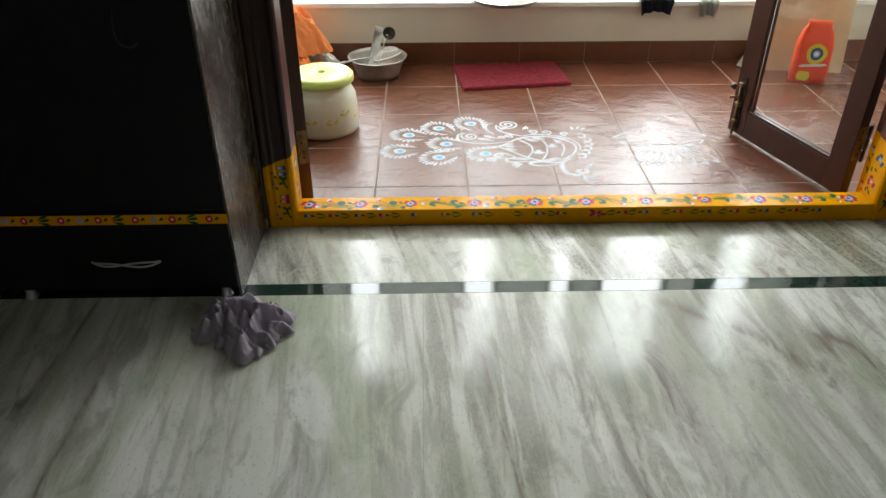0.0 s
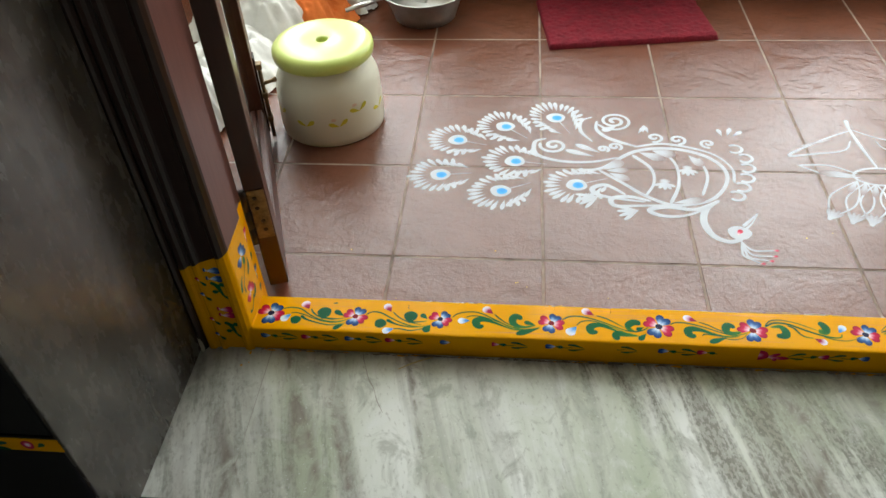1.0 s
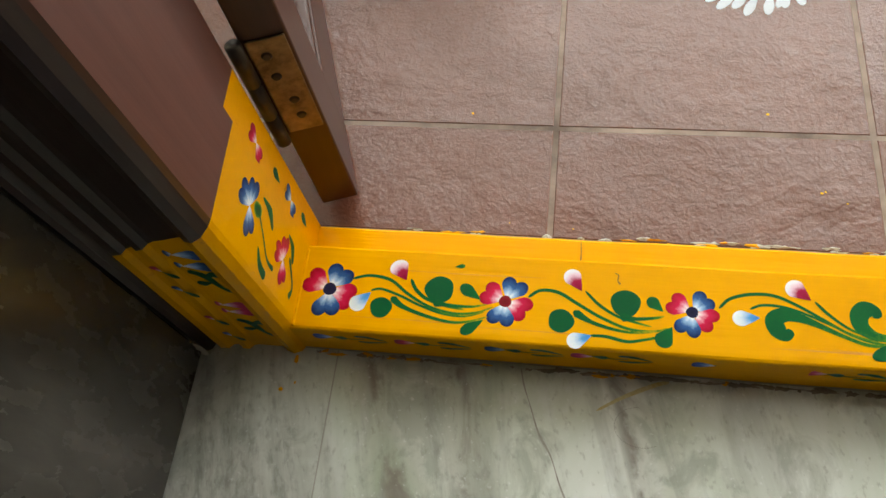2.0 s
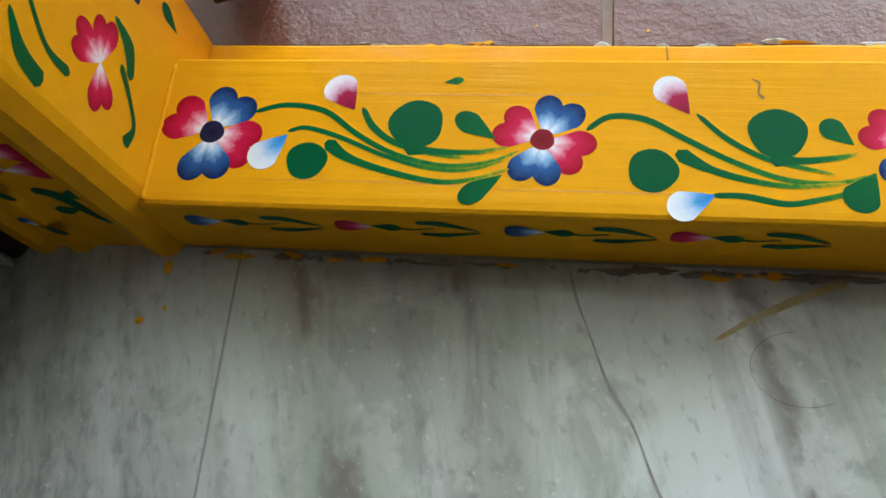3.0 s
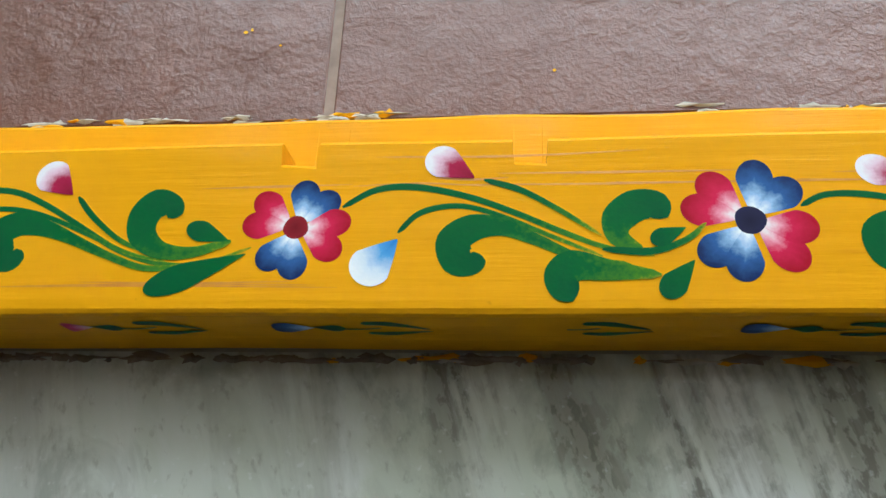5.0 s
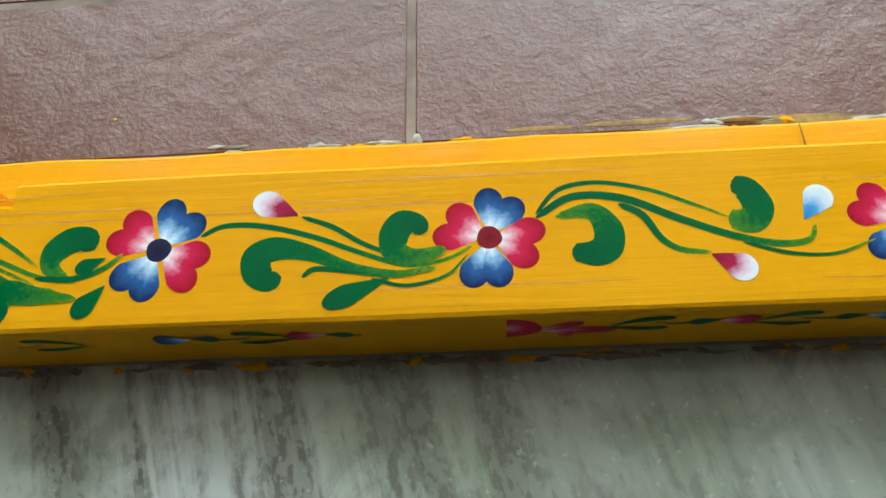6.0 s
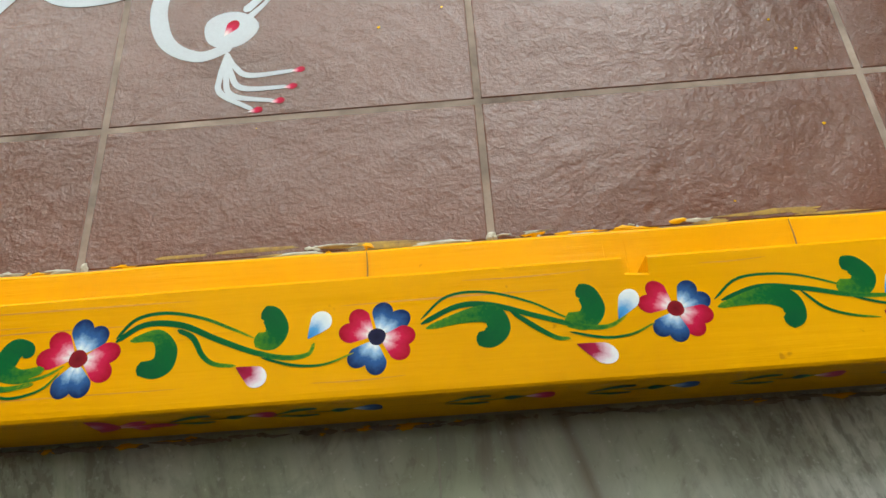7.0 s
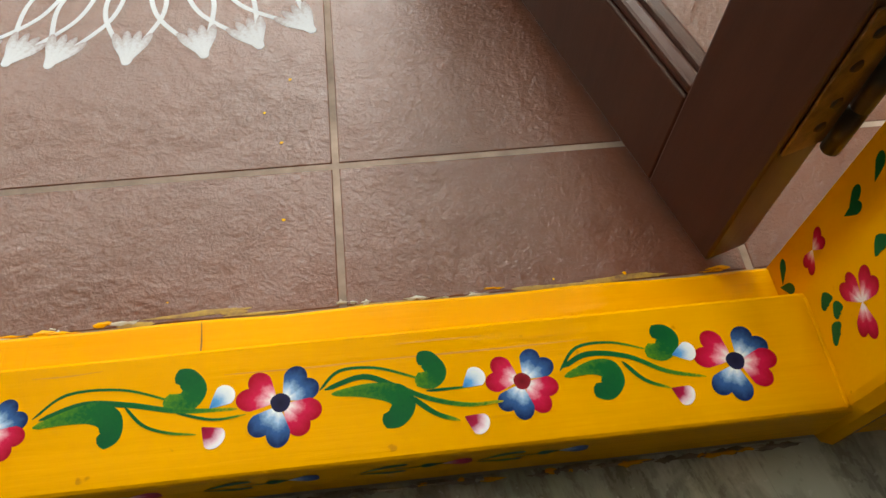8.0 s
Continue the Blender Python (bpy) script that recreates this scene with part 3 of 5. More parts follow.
for n, (x, y, r, turns) in enumerate(FLOWERS):
    b = Brush(on_top)
    flower(b, (x, y), r, turns)
    part("painted_flower", b.bm, [M_CRIMSON, M_BLUE, EYES[n % 2]], sill)


def stem(*pts, w=0.0026):
    """A thin brush stem, swelling a little at its middle."""
    b.stroke(pts, [w * 0.9, w * 1.15, w, w * 0.9, w * 0.6], (0.05, 0.85), steps=5)


def curl(*pts):
    """A leaf rolled into a hook, running out into a thin tail."""
    run = sum(math.dist(p, q) for p, q in zip(pts, pts[1:]))
    w = min(0.0142, 0.42 * run)
    if len(pts) > 6:
        ws = [w * k for k in (0.38, 0.75, 1.0, 1.0, 0.86, 0.55, 0.36, 0.24, 0.2, 0.16)[:len(pts)]]
    else:
        ws = [w * k for k in (0.55, 0.9, 1.0, 0.95, 0.62, 0.2)[:len(pts)]]
    b.stroke(pts, ws, (0.0, 0.75), steps=6, rise=0.0000012)


def round_leaf(c, r, *tail):
    """A round leaf with a tapering tail."""
    b.disc(c, r, r * 0.98, 0, 26, (0.0, 0.06))
    b.stroke(tail, [r * 0.75, 0.0036, 0.0028, 0.0022, 0.0016], (0.05, 0.95), steps=5)


def leaf_drop(base, tip, w):
    b.drop(base, math.degrees(math.atan2(tip[1] - base[1], tip[0] - base[0])), math.dist(base, tip), w, 0, (0.6, 0.0))


def bud(tip, end, w, k):
    b.drop(tip, math.degrees(math.atan2(end[1] - tip[1], end[0] - tip[0])), math.dist(tip, end), w, k)


# one spray of leaves and buds between each two flowers
b = Brush(on_top)
stem((0.046, 0.049), (0.061, 0.053), (0.08, 0.05), (0.097, 0.038), (0.116, 0.028), (0.138, 0.023), (0.157, 0.025), (0.171, 0.031), w=0.0026)
stem((0.064, 0.039), (0.073, 0.041), (0.09, 0.036), (0.109, 0.028), (0.129, 0.022), (0.148, 0.021), (0.164, 0.026), w=0.0022)
round_leaf((0.075, 0.024), 0.0096, (0.083, 0.034), (0.094, 0.026), (0.115, 0.019), (0.137, 0.015), (0.153, 0.017), (0.167, 0.022))
stem((0.098, 0.052), (0.104, 0.042), (0.115, 0.034), (0.133, 0.029), (0.147, 0.027), w=0.0030)
round_leaf((0.124, 0.044), 0.0126, (0.12, 0.032), (0.133, 0.03), (0.152, 0.03), (0.166, 0.033))
leaf_drop((0.16, 0.037), (0.142, 0.049), 0.0110)
leaf_drop((0.164, 0.019), (0.146, 0.006), 0.0100)
bud((0.094, 0.051), (0.082, 0.068), 0.0170, 1)
bud((0.064, 0.037), (0.049, 0.021), 0.0150, 2)
b.drop((0.135, 0.066), 10, 0.009, 0.004, 0, (0.2, 0.6))
part("painted_spray", b.bm, [M_LEAF, M_BUDRED, M_BUDBLUE], sill)
b = Brush(on_top)
stem((0.2, 0.042), (0.21, 0.049), (0.225, 0.048), (0.241, 0.039), (0.261, 0.028), (0.282, 0.02), (0.301, 0.019), (0.316, 0.023), w=0.0028)
round_leaf((0.228, 0.023), 0.0106, (0.238, 0.032), (0.252, 0.024), (0.269, 0.019), (0.286, 0.017), (0.305, 0.019))
stem((0.252, 0.012), (0.265, 0.012), (0.281, 0.009), (0.293, 0.011), (0.306, 0.015), (0.314, 0.022), w=0.0026)
leaf_drop((0.317, 0.024), (0.307, 0.007), 0.0150)
stem((0.247, 0.051), (0.259, 0.039), (0.274, 0.03), (0.288, 0.026), (0.301, 0.023), w=0.0024)
round_leaf((0.28, 0.042), 0.0122, (0.276, 0.03), (0.289, 0.029), (0.304, 0.031), (0.311, 0.033))
leaf_drop((0.31, 0.037), (0.298, 0.048), 0.0105)
bud((0.244, 0.051), (0.232, 0.069), 0.0150, 1)
bud((0.253, 0.012), (0.234, 0.004), 0.0140, 2)
part("painted_spray", b.bm, [M_LEAF, M_BUDRED, M_BUDBLUE], sill)
b = Brush(on_top)
stem((0.354, 0.043), (0.363, 0.052), (0.379, 0.057), (0.397, 0.057), (0.414, 0.05), (0.433, 0.039), (0.452, 0.028), (0.471, 0.022), (0.49, 0.022), (0.509, 0.029), w=0.0026)
stem((0.378, 0.044), (0.387, 0.048), (0.401, 0.048), (0.417, 0.044), (0.438, 0.035), (0.456, 0.027), (0.473, 0.023), w=0.0022)
curl((0.409, 0.028), (0.404, 0.024), (0.398, 0.028), (0.396, 0.036), (0.404, 0.041), (0.416, 0.039), (0.429, 0.034), (0.447, 0.026), (0.465, 0.02), (0.484, 0.021))
stem((0.428, 0.054), (0.437, 0.044), (0.451, 0.033), (0.465, 0.027), w=0.0024)
curl((0.474, 0.043), (0.472, 0.048), (0.465, 0.05), (0.46, 0.044), (0.461, 0.035), (0.47, 0.028), (0.484, 0.027), (0.5, 0.032))
leaf_drop((0.499, 0.032), (0.48, 0.039), 0.0095)
leaf_drop((0.507, 0.026), (0.466, 0.01), 0.0125)
bud((0.425, 0.055), (0.408, 0.069), 0.0160, 1)
bud((0.385, 0.037), (0.364, 0.035), 0.0135, 2)
part("painted_spray", b.bm, [M_LEAF, M_BUDRED, M_BUDBLUE], sill)
b = Brush(on_top)
stem((0.546, 0.047), (0.56, 0.055), (0.577, 0.056), (0.599, 0.051), (0.619, 0.043), (0.636, 0.035), (0.653, 0.028), (0.672, 0.024), w=0.0028)
stem((0.57, 0.035), (0.579, 0.044), (0.594, 0.047), (0.61, 0.043), (0.632, 0.033), (0.652, 0.024), w=0.0024)
curl((0.604, 0.025), (0.601, 0.022), (0.595, 0.023), (0.593, 0.031), (0.601, 0.037), (0.613, 0.037), (0.627, 0.031), (0.644, 0.023), (0.663, 0.02))
stem((0.605, 0.059), (0.62, 0.054), (0.635, 0.045), (0.652, 0.033), w=0.0026)
curl((0.674, 0.04), (0.674, 0.046), (0.666, 0.046), (0.659, 0.04), (0.659, 0.032), (0.668, 0.026))
curl((0.642, 0.009), (0.637, 0.011), (0.636, 0.016), (0.641, 0.02), (0.655, 0.018), (0.674, 0.016))
bud((0.601, 0.06), (0.581, 0.072), 0.0155, 1)
bud((0.57, 0.032), (0.554, 0.014), 0.0180, 2)
stem((0.652, 0.027), (0.671, 0.026), (0.685, 0.031), (0.693, 0.038), w=0.0028)
leaf_drop((0.685, 0.036), (0.671, 0.03), 0.0080)
leaf_drop((0.687, 0.022), (0.674, 0.007), 0.0105)
part("painted_spray", b.bm, [M_LEAF, M_BUDRED, M_BUDBLUE], sill)
b = Brush(on_top)
stem((0.73, 0.045), (0.741, 0.05), (0.76, 0.049), (0.785, 0.042), (0.807, 0.033), (0.828, 0.026), (0.846, 0.028), (0.858, 0.034), w=0.0026)
stem((0.778, 0.053), (0.793, 0.047), (0.809, 0.037), (0.828, 0.03), (0.843, 0.032), w=0.0024)
bud((0.776, 0.054), (0.754, 0.064), 0.0140, 1)
curl((0.768, 0.025), (0.765, 0.021), (0.759, 0.025), (0.758, 0.033), (0.767, 0.037), (0.783, 0.034), (0.802, 0.026), (0.823, 0.022), (0.841, 0.024))
curl((0.835, 0.041), (0.833, 0.046), (0.826, 0.047), (0.822, 0.041), (0.823, 0.033), (0.832, 0.03), (0.846, 0.033))
stem((0.78, 0.022), (0.786, 0.026), (0.802, 0.024), (0.823, 0.021), (0.841, 0.024), w=0.0022)
leaf_drop((0.82, 0.02), (0.79, 0.008), 0.0110)
stem((0.812, 0.02), (0.828, 0.016), (0.846, 0.02), (0.856, 0.03), w=0.0016)
part("painted_spray", b.bm, [M_LEAF, M_BUDRED, M_BUDBLUE], sill)
b = Brush(on_top)
stem((0.888, 0.049), (0.899, 0.061), (0.917, 0.064), (0.94, 0.059), (0.96, 0.05), (0.974, 0.043), w=0.0022)
curl((0.978, 0.06), (0.984, 0.057), (0.988, 0.048), (0.984, 0.041), (0.974, 0.042))
stem((0.888, 0.047), (0.905, 0.057), (0.928, 0.055), (0.951, 0.044), (0.974, 0.034), (0.993, 0.029), (1.007, 0.03), (1.011, 0.037), w=0.0036)
curl((0.903, 0.029), (0.913, 0.028), (0.919, 0.031), (0.92, 0.04), (0.913, 0.049), (0.897, 0.047))
stem((0.926, 0.052), (0.936, 0.046), (0.943, 0.034), (0.951, 0.028), (0.964, 0.026), w=0.0032)
stem((0.979, 0.03), (0.998, 0.024), (1.017, 0.023), (1.035, 0.029), w=0.0016)
bud((0.964, 0.025), (0.982, 0.015), 0.0135, 1)
bud((1.007, 0.04), (1.019, 0.056), 0.0135, 2)
part("painted_spray", b.bm, [M_LEAF, M_BUDRED, M_BUDBLUE], sill)
b = Brush(on_top)
stem((1.076, 0.047), (1.093, 0.061), (1.117, 0.062), (1.144, 0.053), (1.163, 0.042), (1.176, 0.038), w=0.0016)
curl((1.172, 0.059), (1.178, 0.056), (1.181, 0.046), (1.175, 0.039), (1.163, 0.04))
stem((1.076, 0.044), (1.099, 0.054), (1.12, 0.053), (1.146, 0.044), (1.173, 0.035), (1.189, 0.034), (1.2, 0.04), w=0.0034)
curl((1.109, 0.032), (1.117, 0.032), (1.123, 0.038), (1.119, 0.047), (1.104, 0.047), (1.079, 0.041))
stem((1.131, 0.048), (1.146, 0.036), (1.157, 0.029), (1.165, 0.028), w=0.0030)
stem((1.165, 0.032), (1.185, 0.027), (1.202, 0.028), (1.216, 0.034), w=0.0016)
bud((1.168, 0.024), (1.191, 0.014), 0.0130, 1)
bud((1.195, 0.038), (1.207, 0.056), 0.0125, 2)
part("painted_spray", b.bm, [M_LEAF, M_BUDRED, M_BUDBLUE], sill)
b = Brush(on_top)
stem((1.254, 0.046), (1.272, 0.059), (1.302, 0.059), (1.327, 0.051), (1.339, 0.045), w=0.0016)
curl((1.334, 0.064), (1.341, 0.062), (1.346, 0.054), (1.34, 0.047), (1.328, 0.049))
stem((1.258, 0.045), (1.282, 0.052), (1.308, 0.049), (1.333, 0.043), (1.351, 0.041), (1.371, 0.04), w=0.0032)
curl((1.293, 0.027), (1.299, 0.032), (1.298, 0.041), (1.289, 0.046), (1.274, 0.045), (1.255, 0.041))
stem((1.306, 0.048), (1.317, 0.036), (1.331, 0.03), (1.348, 0.027), w=0.0018)
stem((1.336, 0.041), (1.357, 0.035), (1.376, 0.036), w=0.0016)
bud((1.351, 0.031), (1.362, 0.02), 0.0140, 1)
bud((1.355, 0.042), (1.368, 0.053), 0.0130, 2)
part("painted_spray", b.bm, [M_LEAF, M_BUDRED, M_BUDBLUE], sill)
b = Brush(on_top)
stem((1.419, 0.046), (1.431, 0.057), (1.452, 0.057), (1.472, 0.05), (1.485, 0.044), w=0.0018)
curl((1.478, 0.06), (1.484, 0.059), (1.489, 0.051), (1.485, 0.046), (1.476, 0.047))
stem((1.422, 0.046), (1.445, 0.052), (1.464, 0.044), (1.484, 0.034), (1.506, 0.028), (1.527, 0.028), w=0.0032)
curl((1.455, 0.023), (1.463, 0.025), (1.468, 0.032), (1.464, 0.039), (1.447, 0.043), (1.426, 0.043))
stem((1.472, 0.037), (1.486, 0.025), (1.5, 0.019), w=0.0030)
stem((1.482, 0.039), (1.498, 0.039), (1.508, 0.039), w=0.0016)
bud((1.503, 0.021), (1.516, 0.013), 0.0130, 1)
bud((1.504, 0.039), (1.517, 0.048), 0.0130, 2)
part("painted_spray", b.bm, [M_LEAF, M_BUDRED, M_BUDBLUE], sill)
b = Brush(on_top)
stem((1.564, 0.043), (1.577, 0.057), (1.599, 0.058), (1.621, 0.051), w=0.0018)
curl((1.625, 0.063), (1.632, 0.061), (1.635, 0.056), (1.629, 0.049), (1.619, 0.051))
stem((1.566, 0.045), (1.583, 0.052), (1.607, 0.048), (1.629, 0.036), (1.652, 0.03), w=0.0032)
curl((1.582, 0.029), (1.59, 0.028), (1.595, 0.034), (1.593, 0.041), (1.583, 0.043), (1.566, 0.039))
stem((1.603, 0.045), (1.614, 0.032), (1.629, 0.025), w=0.0024)
bud((1.629, 0.025), (1.641, 0.017), 0.0130, 1)
bud((1.635, 0.046), (1.65, 0.048), 0.0125, 2)
part("painted_spray", b.bm, [M_LEAF, M_BUDRED, M_BUDBLUE], sill)

# small tulips along the front of the sill, and a lotus at its middle
TULIPS = [0.015, 0.088, 0.166, 0.238, 0.335, 0.420, 0.517, 0.606, 0.707, 0.771, 0.985, 1.049, 1.153, 1.239, 1.325, 1.415, 1.505, 1.575, 1.645]
for n, x in enumerate(TULIPS):
    b, s = Brush(on_front), 1 if x < 0.87 else -1
    tone = n % 2 if s > 0 else 1 - n % 2
    for d, w in ((-9, 0.0085), (9, 0.0085), (0, 0.0095)):
        b.drop((x + 0.0175 * s, 0.036), 90 + (90 + d) * s, 0.018, w, tone, (0.1, 0.9))
    b.drop((x + 0.0165 * s, 0.037), 90 - 100 * s, 0.014, 0.0080, 2, (0.0, 0.2))
    b.stroke([(x + 0.026 * s, 0.035), (x + 0.036 * s, 0.034), (x + 0.046 * s, 0.036)], [0.002, 0.0014, 0.0012], (0.0, 0.3), 2)
    b.stroke([(x + 0.038 * s, 0.042), (x + 0.050 * s, 0.041), (x + 0.066 * s, 0.034)], [0.004, 0.0055, 0.001], (0.0, 0.4), 2)
    b.stroke([(x + 0.039 * s, 0.029), (x + 0.050 * s, 0.0285), (x + 0.067 * s, 0.032)], [0.003, 0.0048, 0.001], (0.0, 0.4), 2)
    part("painted_tulip", b.bm, [M_BLUE, M_CRIMSON, M_LEAF], sill)
b = Brush(on_front)
for s in (-1, 1):
    for x0, x1, z1, w in ((0.012, 0.050, 0.029, 0.009), (0.010, 0.034, 0.040, 0.008), (0.020, 0.030, 0.022, 0.007)):
        b.drop((0.873 + s * x0, 0.030), 90 - s * math.degrees(math.atan2(x1 - x0, z1 - 0.030)), math.hypot(x1 - x0, z1 - 0.030), w, 0, (0.2, 0.8))
b.disc((0.873, 0.035), 0.0155, 0.0125, 0, 24, (0.35, 0.85))
part("painted_lotus", b.bm, [M_CRIMSON], sill)


def foot_paint(foot, side):
    """Flowers on the inner face, in the rebate and on the front mouldings of a jamb foot."""
    def inner(u, v, l):
        return Vector((l if side < 0 else OPEN_W - l, u, v))

    def rebate(u, v, l):
        return Vector((l - 0.012 if side < 0 else OPEN_W + 0.012 - l, u, v))

    def front(u, v, l):
        return Vector((u if side < 0 else OPEN_W - u, -0.0012 - l, v))

    def bead(u, v, l):
        return Vector((u if side < 0 else OPEN_W - u, -0.0065 - l, v))

    def bloom(c, k, r, turns):
        for a in turns:
            b.drop(c, a - 15, r, r * 0.5, k)
            b.drop(c, a + 16, r * 0.93, r * 0.48, k)

    paints = [M_BLUE, M_CRIMSON, M_LEAF]
    b = Brush(inner)
    if side < 0:
        bloom((0.045, 0.187), 0, 0.023, (75, 0, 208))
        bloom((0.040, 0.105), 1, 0.021, (85, 8, 205))
        b.disc((0.050, 0.172), 0.0060, 0.0085, 2)
        b.stroke([(0.050, 0.170), (0.040, 0.155), (0.026, 0.136), (0.024, 0.120)], [0.0025, 0.002, 0.0025, 0.005], (0.3, 0.0), 2)
        b.stroke([(0.063, 0.168), (0.060, 0.150), (0.050, 0.138)], [0.002, 0.008, 0.004], (0.4, 0.0), 2)
        b.stroke([(0.027, 0.157), (0.016, 0.146), (0.012, 0.132)], [0.002, 0.007, 0.008], (0.4, 0.0), 2)
        b.stroke([(0.064, 0.104), (0.058, 0.090), (0.046, 0.083)], [0.002, 0.008, 0.005], (0.4, 0.0), 2)
        b.stroke([(0.048, 0.092), (0.038, 0.080), (0.028, 0.072), (0.018, 0.076)], [0.004, 0.003, 0.003, 0.007], (0.2, 0.0), 2)
    else:
        bloom((0.047, 0.104), 1, 0.0220, (60, -25, 200))
        bloom((0.040, 0.178), 0, 0.022, (85, 10, 205))
        for p, q in (((0.062, 0.080), (0.060, 0.066)), ((0.053, 0.086), (0.050, 0.075)), ((0.046, 0.078), (0.037, 0.064)), ((0.062, 0.130), (0.064, 0.146)), ((0.050, 0.150), (0.038, 0.142))):
            b.stroke([p, ((p[0] + q[0]) / 2 + 0.003, (p[1] + q[1]) / 2), q], [0.002, 0.010, 0.004], (0.4, 0.0), 2)
    part("painted_flower", b.bm, paints, foot)
    b = Brush(rebate)
    for z, k, lift in ((0.178, 1, 0), (0.088, 0 if side < 0 else 1, 0)) if side < 0 else ((0.062, 1, 0), (0.180, 0, 0)):
        bloom((0.105, z), k, 0.0175, (80, 240))
    for z, a in ((0.127, 80), (0.047, 75)) if side < 0 else ((0.118, 70), (0.112, 100), (0.148, 60), (0.022, 40), (0.018, 120)):
        b.drop((0.104, z - 0.008), a, 0.019, 0.008, 2, (0.3, 0.0))
    part("painted_flower", b.bm, paints, foot)
    b = Brush(front)
    for z, k in ((0.197, 0), (0.178, 0), (0.103, 1), (0.088, 1)):
        b.drop((-0.044, z - 0.002), 4, 0.026, 0.0155, k)
        b.drop((-0.043, z), 176, 0.006, 0.010, k)
    for z in (0.160, 0.060):
        b.stroke([(-0.044, z + 0.008), (-0.034, z), (-0.028, z - 0.022), (-0.020, z - 0.030)], [0.007, 0.009, 0.004, 0.007], (0.0, 0.3), 2)
        b.drop((-0.034, z), 20, 0.015, 0.010, 2, (0.2, 0.0))
        b.drop((-0.032, z - 0.012), 195, 0.014, 0.009, 2, (0.2, 0.0))
    part("painted_flower", b.bm, paints, foot)
    b = Brush(bead)
    for n, z in enumerate((0.176, 0.140, 0.078, 0.038)):
        b.drop((-0.0585, z), 120, 0.010, 0.0070, 1 - n % 2)
        b.drop((-0.0585, z), -50, 0.014, 0.0068, 2, (0.2, 0.0))
    part("painted_bud", b.bm, paints, foot)


foot_paint(foot_l, -1)
foot_paint(foot_r, 1)

# ---------------------------------------------------------------- glazed door leaves
def leaf(name, hinge, ang, hand):
    """A glazed leaf, opened outwards; ang: degrees of its run from +y towards -x; hand: the side of its closing face."""
    root = thing(name, (hinge[0], hinge[1], 0.008), "dark brown wooden glazed door leaf, opened outwards", "door", kind="structure")
    T = Matrix.Translation((hinge[0], hinge[1], 0)) @ Matrix.Rotation(radians(90 + ang), 4, "Z")
    W, t, H, zb = 0.565, 0.018, 2.08, 0.010

    def p(nm, bm, m, label="", parent=root, smooth=False):
        bmesh.ops.transform(bm, verts=bm.verts, matrix=T)
        return part(nm, bm, m, parent, label, smooth)

    p("hinge_stile", boxed(0, -t, zb, 0.078, t, H, 0.002), M_LEAFWOOD)
    p("closing_stile", boxed(W - 0.085, -t, zb, W, t, H, 0.002), M_LEAFWOOD)
    p("bottom_rail", boxed(0.0782, -t + 0.0006, zb, W - 0.0852, t - 0.0006, 0.104, 0.002), M_LEAFWOOD)
    p("middle_rail", boxed(0.0782, -t + 0.0006, 1.0, W - 0.0852, t - 0.0006, 1.09, 0.002), M_LEAFWOOD)
    p("top_rail", boxed(0.0782, -t + 0.0006, H - 0.09, W - 0.0852, t - 0.0006, H, 0.002), M_LEAFWOOD)
    for z0, z1 in ((0.104, 1.0), (1.09, H - 0.09)):
        g = p("pane", boxed(0.0784, -0.002, z0 + 0.0004, W - 0.0854, 0.002, z1 - 0.0004), M_GLASS, "clear glass")
        g.visible_shadow = False
        for s in (-1, 1):
            p("glazing_bead", boxed(0.0786, s * 0.009 - 0.0065, z0 + 0.0006, W - 0.0856, s * 0.009 + 0.0065, z0 + 0.009, 0.003), M_LEAFWOOD)
    # hinge on the edge: two plates, screws and the knuckle
    bm = boxed(-0.0025, -0.0155, 0.135, -0.0002, 0.0145, 0.245, 0.0008)
    h = p("hinge", bm, M_BRASS, "worn brass hinge with paint smears")
    for z in (0.155, 0.175, 0.205, 0.228):
        bm = lathe([(0, 0.0016), (0.003, 0.0014), (0.0042, 0.0), (0, -0.0005)], (0, 0, 0), 14)
        bmesh.ops.transform(bm, verts=bm.verts, matrix=Matrix.Translation((-0.0025, -0.002 + 0.005 * (z > 0.19), z)) @ Matrix.Rotation(radians(-90), 4, "Y"))
        p("screw", bm, M_DARKMETAL, "", h)
    bm = bmesh.new()
    for a, b_ in ((0.13, 0.165), (0.167, 0.205), (0.207, 0.25)):
        tube(bm, [(-0.006, hand * 0.021, a), (-0.006, hand * 0.021, b_)], 0.0062, 14)
    p("knuckle", bm, M_DARKMETAL, "tarnished hinge knuckle", h, True)
    # tower bolt low on the closing stile
    f = -hand
    bm = boxed(W - 0.052, f * t + min(0, f * 0.004), 0.028, W - 0.022, f * t + max(0, f * 0.004), 0.225, 0.001)
    bp = p("bolt_plate", bm, M_DARKMETAL, "worn metal tower bolt")
    bm = bmesh.new()
    tube(bm, [(W - 0.037, f * (t + 0.010), 0.005), (W - 0.037, f * (t + 0.010), 0.20)], 0.0048, 12)
    p("bolt_rod", bm, M_BRASS, "", bp, True)
    for z in (0.05, 0.115, 0.19):
        p("bolt_guide", boxed(W - 0.048, f * (t + 0.0095) - 0.0075, z, W - 0.026, f * (t + 0.0095) + 0.0075, z + 0.014, 0.003), M_BRASS, "", bp)
    bm = bmesh.new()
    tube(bm, [(W - 0.037, f * (t + 0.012), 0.15), (W - 0.030, f * (t + 0.030), 0.15), (W - 0.022, f * (t + 0.040), 0.148)], [0.0045, 0.004, 0.0065], 12)
    p("bolt_knob", bm, M_BRASS, "", bp, True)
    bm = bmesh.new()
